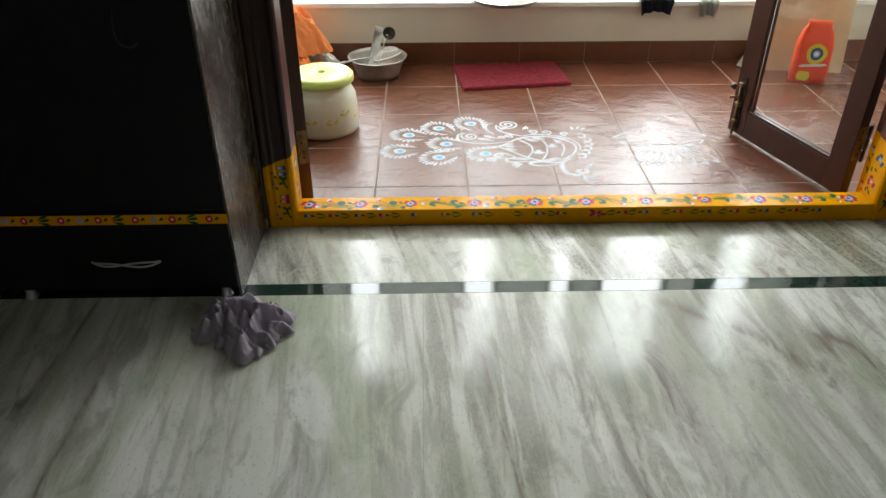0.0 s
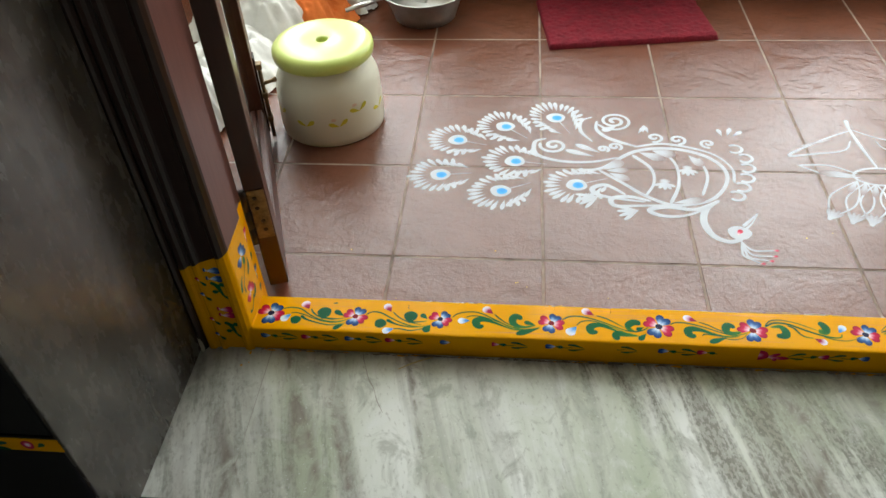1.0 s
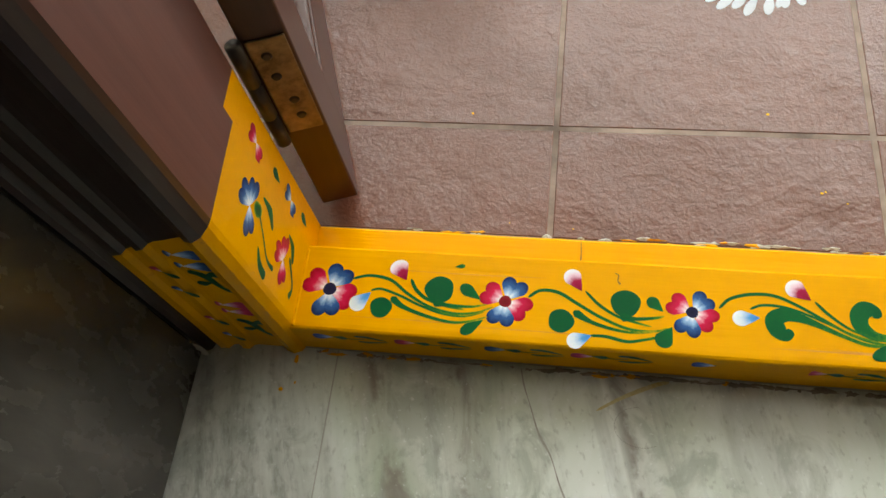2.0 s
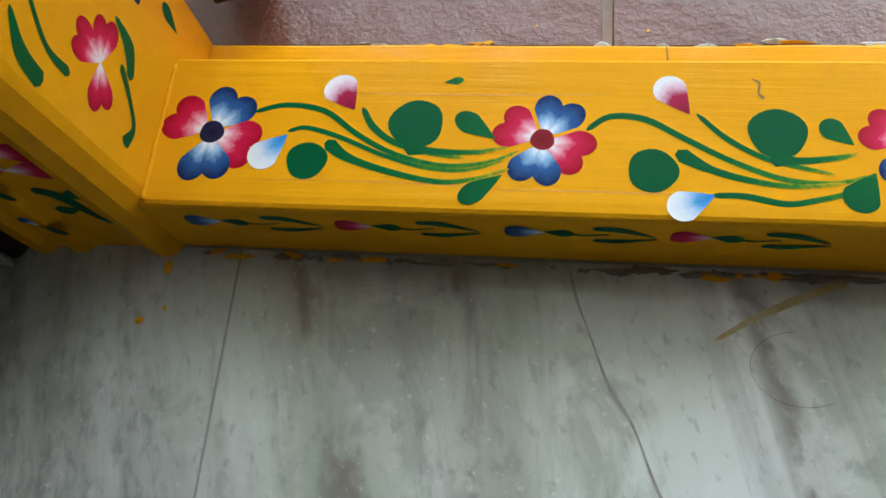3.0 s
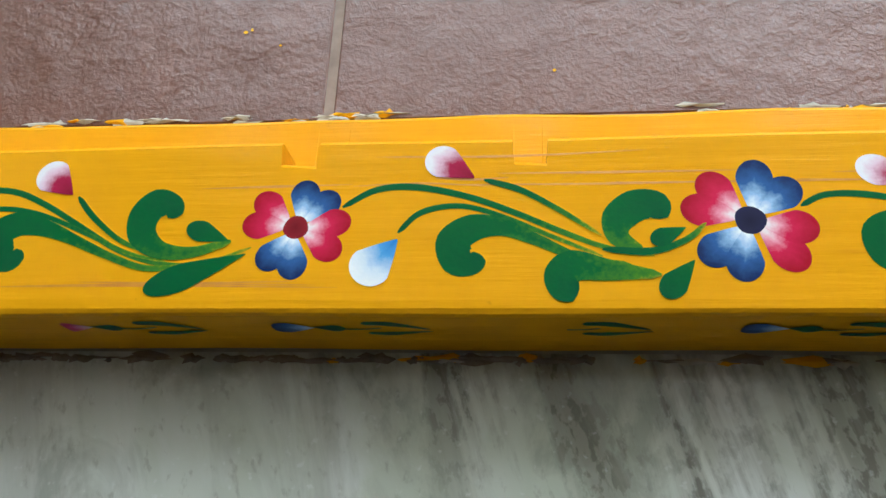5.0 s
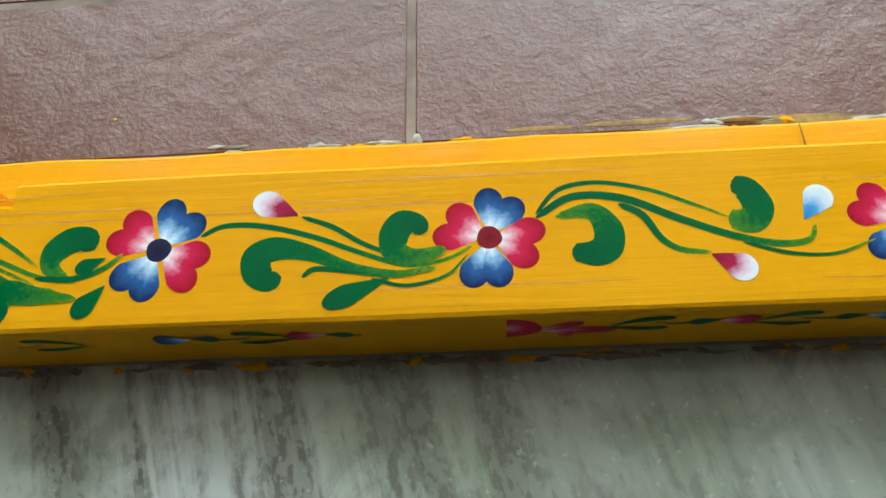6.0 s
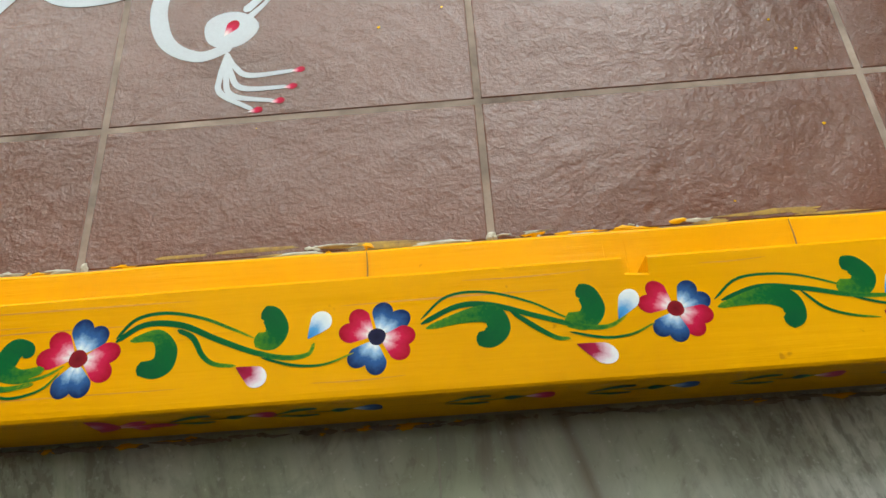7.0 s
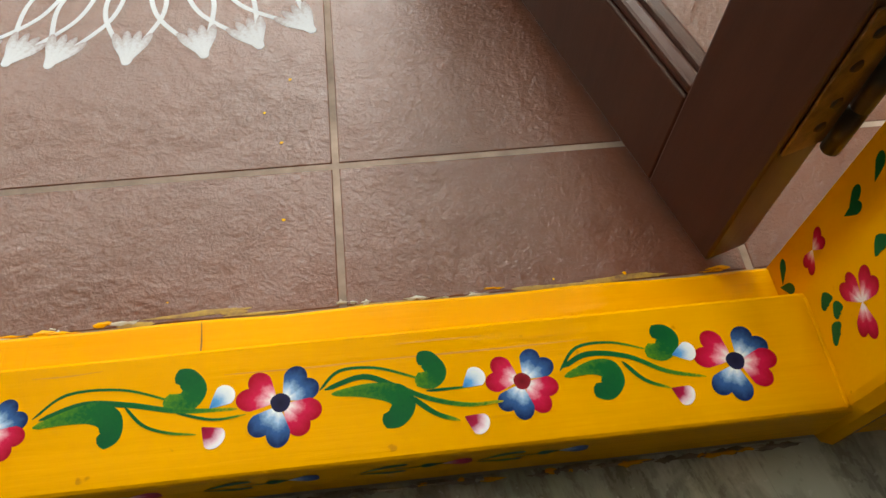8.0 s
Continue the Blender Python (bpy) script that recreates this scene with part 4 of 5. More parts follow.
    tube(bm, [(W + 0.001, 0.004, 0.165), (W + 0.018, 0.004, 0.165)], 0.005, 12)
    tube(bm, [(W + 0.018, 0.004, 0.165), (W + 0.034, 0.004, 0.165)], 0.011, 16)
    p("door_stop", bm, M_DARKMETAL, "black rubber-tipped stop", root, True)
    return root


leaf("door_1", (0.006, 0.151), 18.5, 1)
leaf("door_2", (1.713, 0.136), 17.5, -1)

# ---------------------------------------------------------------- cabinet beside the door
CX0, CX1, CY = -0.70, -0.0985, -0.362
cab = thing("cabinet", ((CX0 + CX1) / 2, CY / 2, 0), "tall black laminate cabinet with a yellow flowered ribbon", "cabinet")
part("body", boxed(CX0, CY + 0.02, 0.035, CX1 - 0.0075, -0.0125, 2.0, 0.002), M_BLACK, cab)
part("side_panel", boxed(CX1 - 0.007, CY, 0.006, CX1, -0.0125, 2.0, 0.0015), M_PANEL, cab, "mottled grey-brown glossy side panel")
door_c = part("cabinet_door", boxed(CX0, CY, 0.262, CX1 - 0.0075, CY + 0.019, 2.0, 0.002), M_BLACK, cab)
drawer = part("drawer", boxed(CX0, CY, 0.035, CX1 - 0.0075, CY + 0.019, 0.2585, 0.002), M_BLACK, cab)
band = part("ribbon", boxed(CX0, CY - 0.0012, 0.228, CX1 - 0.004, CY - 0.0002, 0.2545), M_YELLOW, cab, "yellow printed ribbon with red and grey flowers")


def on_cab(u, v, l):
    return Vector((u, CY - 0.0013 - l, v))


for n in range(13):
    u = CX0 + 0.02 + n * 0.0445
    b = Brush(on_cab)
    if n % 4 == 3:
        for d in (0, 10, -12):
            b.drop((u - 0.012, 0.240 + d * 0.0003), 8 + d * 2, 0.03, 0.008, 2, (0.2, 0.0))
    else:
        b.disc((u, 0.2415), 0.0085, 0.0095, n % 2)
        b.drop((u + 0.012, 0.237), 40, 0.014, 0.008, 2, (0.2, 0.0))
    part("printed_flower", b.bm, [M_CRIMSON, simple("grey_print", (0.30, 0.32, 0.36), (0.42, 0.44, 0.48), 80, 0.5) if n == 0 else bpy.data.materials["grey_print"], M_LEAF], band)
# twin-wave pull
bm = bmesh.new()
for s in (-1, 1):
    tube(bm, [(-0.372 + 0.086 * k, CY - 0.018 + 0.016 * abs(k) ** 4, 0.121 + s * 0.0055 * math.sin(k * math.pi) * (1 if abs(k) < 1 else 0) + 0.001 * s) for k in (i / 12 for i in range(-12, 13))], 0.0026, 8)
part("handle", bm, M_STEEL, drawer, "wavy steel pull handle", True)
b = Brush(lambda u, v, l: Vector((u, CY - 0.0004 - l, v)))
b.stroke([(-0.262, 0.742), (-0.268, 0.700), (-0.262, 0.672), (-0.240, 0.664), (-0.222, 0.674)], [0.003, 0.004, 0.004, 0.006, 0.004], (0.5, 0.9), 0)
b.stroke([(-0.243, 0.742), (-0.247, 0.712), (-0.245, 0.68)], [0.012, 0.028, 0.03], (0, 0), 1)
part("chipped_patch", b.bm, [M_DARKMETAL, M_BLACK], door_c, "torn chip in the laminate with a pale edge")
for x, y in ((-0.145, -0.340), (CX0 + 0.05, -0.340), (-0.165, -0.05), (CX0 + 0.05, -0.05)):
    part("foot", lathe([(0, 0), (0.017, 0), (0.017, 0.003), (0.013, 0.006), (0.013, 0.034), (0, 0.034)], (x, y, 0), 20), M_STEEL, cab, "steel foot", True)
cab2 = thing("cabinet", (-1.1, -0.2, 0), "tall black laminate cabinet against the wall", "cabinet")
part("body", boxed(-1.5, CY + 0.02, 0.035, CX0 - 0.004, -0.012, 2.0, 0.002), M_BLACK, cab2)
part("cabinet_door", boxed(-1.5, CY, 0.035, CX0 - 0.004, CY + 0.019, 2.0, 0.002), M_BLACK, cab2)
for x in (-1.44, CX0 - 0.05):
    part("foot", lathe([(0, 0), (0.017, 0), (0.013, 0.006), (0.013, 0.034), (0, 0.034)], (x, -0.345, 0), 20), M_STEEL, cab2, "steel foot", True)

# ---------------------------------------------------------------- loose things
tagged(part("rag", crumple((-0.066, -0.492, 0.001), 0.128, 0.112, 0.075, 9, 9.0, 64, 220, -12, 0.45, 0.72), M_LILAC, smooth=True), "crumpled lilac cotton rag on the marble floor", "cloth")

# plastic stool
SC = (-0.004, 0.752, TZ)
stool = thing("plastic_stool", SC, "round cream plastic stool with a lime green seat", "stool")
part("body", lathe([(0, 0.002), (0.120, 0.0), (0.127, 0.004), (0.1290, 0.02), (0.1272, 0.100), (0.1235, 0.135), (0.116, 0.152), (0.109, 0.163), (0.106, 0.190), (0.0, 0.190)], SC, 72), M_CREAMPLASTIC, stool, "cream plastic drum with yellow leaf prints", True)
part("seat", lathe([(0.0, 0.190), (0.113, 0.187), (0.1185, 0.190), (0.1205, 0.199), (0.119, 0.211), (0.112, 0.2185), (0.098, 0.221), (0.017, 0.2215), (0.0135, 0.220), (0.0125, 0.214), (0.0125, 0.196), (0.0, 0.196)], SC, 72), M_LIME, stool, "lime green plastic seat with a finger hole", True)


def on_drum(u, v, l):
    a = u / 0.1280
    return Vector((SC[0] + (0.1280 + l) * math.sin(a), SC[1] - (0.1280 + l) * math.cos(a), SC[2] + v))


for u0, v0, pink in ((-0.035, 0.060, 0), (0.045, 0.058, 1), (0.10, 0.085, 1), (0.17, 0.06, 0), (-0.12, 0.07, 1), (0.075, 0.028, 0), (0.01, 0.022, 0)):
    b = Brush(on_drum)
    b.drop((u0, v0), 158, 0.027, 0.011, 0)
    if v0 > 0.05:
        b.drop((u0, v0), 38, 0.027, 0.011, 0)
    if pink:
        b.disc((u0 - 0.012, v0 + 0.020), 0.006, 0.004, 1)
    part("leaf_print", b.bm, [M_YELLOWPRINT, M_PINKPRINT], stool)

# aluminium bowl with kitchen tools
BC = (0.170, 1.325, TZ)
bowl = thing("bowl", BC, "dented aluminium bowl standing on the tiles", "bowl")
part("shell", lathe([(0, 0.0), (0.084, 0.0), (0.092, 0.004), (0.104, 0.04), (0.118, 0.078), (0.130, 0.086), (0.132, 0.090), (0.128, 0.0905), (0.115, 0.080), (0.100, 0.042), (0.088, 0.008), (0, 0.005)], BC, 64), M_ALU, bowl, "", True)
strainer = thing("strainer", (0.19, 1.33, 0.05), "steel mesh strainer with a long handle in the bowl", "strainer")
bm = bmesh.new()
ringpts = [(0.215 + 0.062 * math.cos(a), 1.33 + 0.05 * math.sin(a), 0.085 + 0.018 * math.cos(a)) for a in (2 * math.pi * i / 32 for i in range(33))]
tube(bm, ringpts, 0.003, 8)
part("rim", bm, M_STEEL, strainer, "", True)
bm = bmesh.new()
for i in range(-5, 6):
    k = i / 6
    w = math.sqrt(1 - k * k)
    tube(bm, [(0.215 + 0.062 * k, 1.33 + 0.05 * w * s, 0.085 + 0.018 * k + 0.035 * (w * w - (s * w) ** 2)) for s in (-1, -0.6, -0.2, 0.2, 0.6, 1)], 0.0009, 5)
    tube(bm, [(0.215 + 0.062 * w * s, 1.33 + 0.05 * k, 0.085 + 0.018 * w * s + 0.035 * (w * w - (s * w) ** 2)) for s in (-1, -0.6, -0.2, 0.2, 0.6, 1)], 0.0009, 5)
part("wire_mesh", bm, M_STEEL, strainer)
bm = bmesh.new()
tube(bm, [(0.155, 1.31, 0.082), (0.10, 1.275, 0.088), (0.03, 1.235, 0.084)], [0.003, 0.0035, 0.004], 10)
tube(bm, [(0.035, 1.238, 0.084), (-0.01, 1.212, 0.080), (-0.045, 1.192, 0.076)], [0.007, 0.0075, 0.006], 12)
part("handle", bm, M_STEEL, strainer, "", True)
tongs = thing("grater", (0.16, 1.36, 0.05), "flat steel grater leaning in the bowl", "grater")
bm = boxed(-0.022, -0.0015, 0, 0.022, 0.0015, 0.175, 0.001)
bmesh.ops.transform(bm, verts=bm.verts, matrix=pose(0.145, 1.345, 0.03, -18, 22, 25))
part("blade", bm, M_STEEL, tongs)
ladle = thing("ladle", (0.2, 1.37, 0.05), "dark steel ladle leaning in the bowl", "ladle")
bm = lathe([(0, 0), (0.018, 0.003), (0.027, 0.012), (0.028, 0.016), (0.026, 0.0155), (0.017, 0.006), (0, 0.003)], (0, 0, 0), 28)
bmesh.ops.transform(bm, verts=bm.verts, matrix=pose(0.222, 1.375, 0.165, 60, 20, 0))
part("cup", bm, M_DARKMETAL, ladle, "", True)
bm = bmesh.new()
tube(bm, [(0.215, 1.37, 0.165), (0.19, 1.355, 0.10), (0.17, 1.34, 0.03)], 0.0035, 8)
part("handle", bm, M_STEEL, ladle, "", True)

# crimson bath mat
bm = bmesh.new()
C = [Vector((0.545, 1.113, 0)), Vector((1.022, 1.176, 0)), Vector((0.982, 1.462, 0)), Vector((0.508, 1.420, 0))]
NU, NV = 110, 66
grid = []
for j in range(NV + 1):
    row = []
    for i in range(NU + 1):
        u, v = i / NU, j / NV
        q = (C[0] * (1 - u) + C[1] * u) * (1 - v) + (C[3] * (1 - u) + C[2] * u) * v
        e = min(u, 1 - u, v * 0.65, (1 - v) * 0.65)
        z = TZ + 0.016 * min(1.0, e / 0.012) ** 0.5 + (0.0035 * noise.noise(q * 70) - 0.002 * (0.018 < e < 0.026)) * (e > 0)
        row.append(bm.verts.new((q.x, q.y, z + 0.0005)))
    grid.append(row)
for j in range(NV):
    for i in range(NU):
        bm.faces.new((grid[j][i], grid[j][i + 1], grid[j + 1][i + 1], grid[j + 1][i]))
tagged(part("bath_mat", bm, M_MAT, smooth=True), "crimson tufted bath mat lying on terracotta tiles", "mat")

# laundry heap behind the stool
for nm, c, rx, ry, h, seed, m, lab in (
        ("garment", (-0.34, 0.98, TZ), 0.17, 0.17, 0.12, 5, M_WHITECLOTH, "crumpled white cotton garment on the tiles"),
        ("garment", (-0.40, 0.74, TZ), 0.15, 0.14, 0.17, 6, M_WHITECLOTH, "loose white cotton garment by the open door"),
        ("garment", (-0.33, 1.20, TZ), 0.20, 0.17, 0.21, 8, M_WHITECLOTH, "heaped white cotton garment on the tiles"),
        ("garment", (-0.21, 1.26, TZ), 0.15, 0.12, 0.14, 11, M_ORANGE, "heaped bright orange cotton garment"),
        ("garment", (-0.25, 1.35, TZ + 0.10), 0.20, 0.105, 0.24, 14, M_PEACH, "peach orange cotton garment on top of the heap"),
        ("garment", (-0.13, 1.38, TZ), 0.13, 0.075, 0.11, 17, M_WHITECLOTH, "white and grey cloth at the foot of the heap")):
    tagged(part(nm, crumple(c, rx, ry, h, seed, 8.0, 40, 130, 0.0, 0.3, 0.24), m, smooth=True), lab, "clothes", "laundry heap")

# detergent pack and cardboard in the far corner
pack = thing("detergent_pack", (2.06, 1.20, TZ), "red-orange plastic detergent pack standing on the tiles", "pack")
PT = pose(2.06, 1.20, TZ, 0, 0, -15) @ Matrix.Diagonal((0.74, 0.8, 0.80, 1))
bm = bmesh.new()
prof = [(0.0, 0.098, 0.040), (0.05, 0.100, 0.046), (0.20, 0.098, 0.044), (0.27, 0.085, 0.030), (0.31, 0.062, 0.010), (0.335, 0.066, 0.003)]
rings = []
for z, hx, hy in prof:
    rings.append([bm.verts.new(PT @ Vector((hx * max(-1, min(1, 1.25 * math.cos(a))), hy * max(-1, min(1, 1.25 * math.sin(a))), z + 0.001))) for a in (2 * math.pi * i / 24 for i in range(24))])
for a, b_ in zip(rings, rings[1:]):
    for i in range(24):
        bm.faces.new((a[i], a[(i + 1) % 24], b_[(i + 1) % 24], b_[i]))
bm.faces.new(rings[0][::-1])
bm.faces.new(rings[-1])
part("bag", bm, M_RED, pack, "", True)


def on_pack(u, v, l):
    return PT @ Vector((u, -0.0475 - l, v))


b = Brush(on_pack)
b.disc((0.01, 0.17), 0.055, 0.055, 0)
b.disc((0.01, 0.17), 0.034, 0.034, 1)
b.stroke([(-0.07, 0.10), (0.08, 0.115)], [0.014, 0.014], (0, 0), 2)
b.stroke([(-0.07, 0.05), (0.0, 0.045)], [0.05, 0.05], (0, 0), 0)
part("printed_badge", b.bm, [M_YELLOWPRINT, M_BLUE, M_WHITECLOTH], pack, "yellow and blue printed shapes")
card = thing("cardboard_box", (2.05, 1.40, TZ), "open tan cardboard box leaning in the corner", "box")
bm = boxed(-0.17, -0.002, 0, 0.17, 0.002, 0.42)
bmesh.ops.transform(bm, verts=bm.verts, matrix=pose(2.10, 1.33, TZ, -10, 0, -8))
part("panel", bm, M_CARD, card)
bm = boxed(-0.10, -0.002, 0, 0.0, 0.002, 0.09)
bmesh.ops.transform(bm, verts=bm.verts, matrix=pose(1.975, 1.37, 0.10, -40, -22, 10))
part("flap", bm, M_CARD, card)
tagged(part("paper_scrap", crumple((1.885, 1.40, TZ), 0.055, 0.05, 0.07, 21, 6.0, 14, 50), M_GREYCLOTH, smooth=True), "crumpled pale paper scrap by the wall", "paper")

# things hung over the ledge
plate = thing("steel_plate", (0.745, 1.50, 0.2755), "round steel plate lying on the window ledge", "plate")
bm = lathe([(0, 0.0), (0.138, 0.0), (0.150, 0.016), (0.156, 0.018), (0.155, 0.020), (0.149, 0.019), (0.136, 0.003), (0, 0.003)], (0, 0, 0), 64)
bmesh.ops.transform(bm, verts=bm.verts, matrix=pose(0.745, 1.500, 0.2755))
part("dish", bm, M_STEEL, plate, "", True)


def hung(name, x, w, z0, m, label):
    """A cloth hanging over the ledge."""
    bm = bmesh.new()
    rows = []
    for j in range(19):
        s = j / 18
        row = []
        for i in range(25):
            u = i / 24 - 0.5
            z = z0 + (0.02 * math.cos(u * 3) - 0.02) * (1 - s) + 0.10 * s
            y = PARAPET_Y - 0.022 - 0.010 * math.sin(u * 22 + s * 2) * (1 - 0.4 * s) + (0.0 if s < 0.6 else 0.14 * (s - 0.6))
            z = min(z, 0.2825) if s > 0.6 else z * 1.0
            row.append(bm.verts.new((x + u * w * (0.8 + 0.2 * s), y, z if s < 0.6 else z + 0.004 * math.sin(u * 20))))
        rows.append(row)
    for a, b_ in zip(rows, rows[1:]):
        for i in range(24):
            bm.faces.new((a[i], a[i + 1], b_[i + 1], b_[i]))
    bmesh.ops.solidify(bm, geom=bm.faces, thickness=0.003)
    return tagged(part(name, bm, m, smooth=True), label, "cloth")


hung("hanging_cloth", 1.43, 0.17, 0.232, M_NAVYCLOTH, "navy cloth hanging over the window ledge")
hung("hanging_cloth", 1.665, 0.10, 0.215, M_GREYCLOTH, "pale grey cloth hanging over the window ledge")

# ---------------------------------------------------------------- floor drawings
def on_tiles(u, v, l):
    return Vector((u, v, TZ + 0.00012 + l * 0.8))


drawing = tagged(new("floor_drawing"), "white painted floor drawing of feathers and scrolls", "floor drawing")
drawing.location = (0.6, 0.55, TZ)
b = Brush(on_tiles)
FEATHERS = [(0.317, 0.669, 164), (0.430, 0.729, 138), (0.555, 0.770, 116), (0.456, 0.587, 172), (0.286, 0.530, 186), (0.426, 0.475, 205), (0.595, 0.502, 200)]
for cx, cy, ax in FEATHERS:
    bf = Brush(on_tiles)
    d = Vector((math.cos(radians(ax)), math.sin(radians(ax))))
    bf.stroke([(cx, cy), (cx - d.x * 0.04, cy - d.y * 0.04), (cx - d.x * 0.075, cy - d.y * 0.075)], [0.0035, 0.003, 0.002], (0.5, 0.7))
    bf.disc((cx, cy), 0.0235, 0.0205, 0, 24, (0.0, 0.15))
    bf.disc((cx + 0.003, cy - 0.001), 0.0120, 0.0108, 1)
    feather = part("feather", bf.bm, [M_CHALK, M_AQUA], drawing, "white feather with a blue eye")
    barbs = []
    for i in range(17):
        a = ax + (i - 8) * 15.0
        k = abs(i - 8) / 8
        o = -0.030 * max(0, k - 0.5)
        r0 = 0.037 + random.uniform(-0.002, 0.002)
        barbs.append(((cx + r0 * math.cos(radians(a)) + d.x * o, cy + r0 * 0.9 * math.sin(radians(a)) + d.y * o), a * 0.72 + ax * 0.28 + random.uniform(-4, 4), 0.040 * (1 - 0.25 * k) * random.uniform(0.85, 1.1), 0.0112))
    for s in (-1, 1):
        for k in range(4):
            q = Vector((cx, cy)) - d * (0.016 + 0.017 * k) + Vector((-d.y, d.x)) * s * (0.034 - 0.005 * k)
            barbs.append((q, ax + s * 40, 0.034, 0.0096))
    for q, a, ln, w in barbs:
        bf = Brush(on_tiles)
        bf.drop(q, a, ln, w, 0, (0.45, 0.0), n=5)
        part("barb", bf.bm, M_CHALK, feather)
S = lambda pts, w, f=(0.0, 0.3): b.stroke(pts, w, f)
S([(0.596, 0.556), (0.655, 0.566), (0.733, 0.631), (0.816, 0.646), (0.887, 0.622), (0.926, 0.574), (0.924, 0.521), (0.892, 0.469), (0.848, 0.445), (0.793, 0.440), (0.741, 0.469), (0.695, 0.514), (0.647, 0.558)], [0.008, 0.011, 0.011, 0.009, 0.009, 0.010, 0.008])
S([(0.728, 0.618), (0.764, 0.569), (0.766, 0.516), (0.744, 0.469)], [0.011, 0.007, 0.006])
S([(0.801, 0.639), (0.823, 0.577), (0.818, 0.506), (0.793, 0.443)], [0.007, 0.007, 0.009])
S([(0.878, 0.609), (0.886, 0.543), (0.865, 0.473)], [0.007, 0.007])
for px, py, ang, ln, w in ((0.66, 0.562, 35, 0.055, 0.03), (0.665, 0.556, 5, 0.05, 0.02), (0.67, 0.548, -30, 0.05, 0.024), (0.745, 0.628, -25, 0.06, 0.03), (0.775, 0.636, -18, 0.055, 0.03), (0.855, 0.62, -55, 0.05, 0.026), (0.80, 0.446, 12, 0.07, 0.022)):
    b.drop((px, py), ang, ln, w, 0, (0.0, 0.9))
S([(0.897, 0.458), (0.866, 0.429), (0.853, 0.387), (0.864, 0.345), (0.893, 0.326), (0.922, 0.335)], [0.008, 0.015, 0.016, 0.012, 0.010])
b.disc((0.919, 0.354), 0.024, 0.021, 0, 24, (0.1, 0.2))
S([(0.930, 0.374), (0.950, 0.396), (0.968, 0.417)], [0.009, 0.006, 0.003])
S([(0.934, 0.366), (0.950, 0.385), (0.968, 0.415)], [0.007, 0.004, 0.002])
for px, py, qx, qy in ((0.979, 0.303, 0.940, 0.301), (0.973, 0.286, 0.934, 0.288), (0.963, 0.272, 0.926, 0.281), (0.945, 0.264, 0.916, 0.284)):
    S([(0.918, 0.328), ((0.918 + qx) / 2 - 0.003, (0.328 + qy) / 2 - 0.003), (qx, qy), (px, py)], [0.003, 0.005, 0.0055, 0.0035])
    b.drop((px - 0.005, py - 0.001), 10, 0.012, 0.006, 1)
b.drop((0.914, 0.347), 58, 0.020, 0.011, 1)
b.spiral((0.697, 0.758), 0.044, 2.2, 0.0075, 200)
b.spiral((0.547, 0.652), 0.034, 1.6, 0.0085, 160)
S([(0.655, 0.758), (0.652, 0.722), (0.672, 0.690), (0.706, 0.668), (0.745, 0.650)], [0.006, 0.010, 0.012, 0.006])
S([(0.645, 0.775), (0.618, 0.757), (0.614, 0.712), (0.640, 0.668)], [0.004, 0.008, 0.010, 0.005])
S([(0.530, 0.680), (0.503, 0.664), (0.507, 0.615), (0.560, 0.590), (0.630, 0.588), (0.694, 0.607)], [0.006, 0.011, 0.010, 0.009, 0.005])
for px, py, ang, ln, w in ((0.640, 0.610, 160, 0.07, 0.018), (0.655, 0.625, 150, 0.065, 0.018), (0.75, 0.706, 60, 0.032, 0.010), (0.762, 0.71, 80, 0.032, 0.010), (0.774, 0.708, 100, 0.028, 0.010), (0.97, 0.70, 40, 0.032, 0.012), (0.958, 0.702, 70, 0.034, 0.012), (0.945, 0.70, 100, 0.03, 0.012), (0.70, 0.735, 210, 0.04, 0.02)):
    b.drop((px, py), ang, ln, w, 0, (0.4, 0.0))
for px, py, r, st, hd in ((0.786, 0.690, 0.022, 250, 1), (0.838, 0.682, 0.022, 270, 1), (0.908, 0.668, 0.020, 280, -1), (0.690, 0.650, 0.018, 300, 1), (0.662, 0.640, 0.015, 300, 1)):
    b.spiral((px, py), r, 1.3, 0.0075, st, hd)
S([(0.735, 0.650), (0.80, 0.664), (0.87, 0.648), (0.92, 0.618), (0.945, 0.57), (0.94, 0.52)], [0.006, 0.009, 0.007, 0.006, 0.007])
for px, py in ((0.972, 0.648), (0.988, 0.612), (0.986, 0.575), (0.977, 0.538), (0.962, 0.505), (0.944, 0.474)):
    b.ring((px - 0.008, py), 0.017, 0.015, 0.0075, 0, -140, 130)
for lp in (((0.700, 0.470), (0.660, 0.503), (0.629, 0.490), (0.640, 0.468), (0.690, 0.455), (0.740, 0.447)), ((0.752, 0.450), (0.705, 0.464), (0.668, 0.455), (0.675, 0.432), (0.720, 0.433), (0.792, 0.438)), ((0.890, 0.452), (0.840, 0.425), (0.785, 0.432), (0.745, 0.420), (0.770, 0.402), (0.82, 0.405), (0.875, 0.435))):
    S(lp, [0.007, 0.011, 0.013, 0.011, 0.008, 0.005])
for ang in (165, 185, 205, 225):
    b.drop((0.722, 0.418), ang, 0.046, 0.010, 0, (0.5, 0.0))
    b.drop((0.640, 0.462), ang + 8, 0.05, 0.010, 0, (0.5, 0.0))
for fx, fy in ((0.789, 0.514), (0.846, 0.566)):
    b.disc((fx, fy + 0.006), 0.012, 0.010, 0)
    for ang in (205, 235, 265, 295, 325):
        b.drop((fx, fy + 0.002), ang, 0.026, 0.009, 0, (0.0, 0.3))
part("scrollwork", b.bm, [M_CHALK, M_CRIMSON], drawing, "white scroll and leaf strokes")

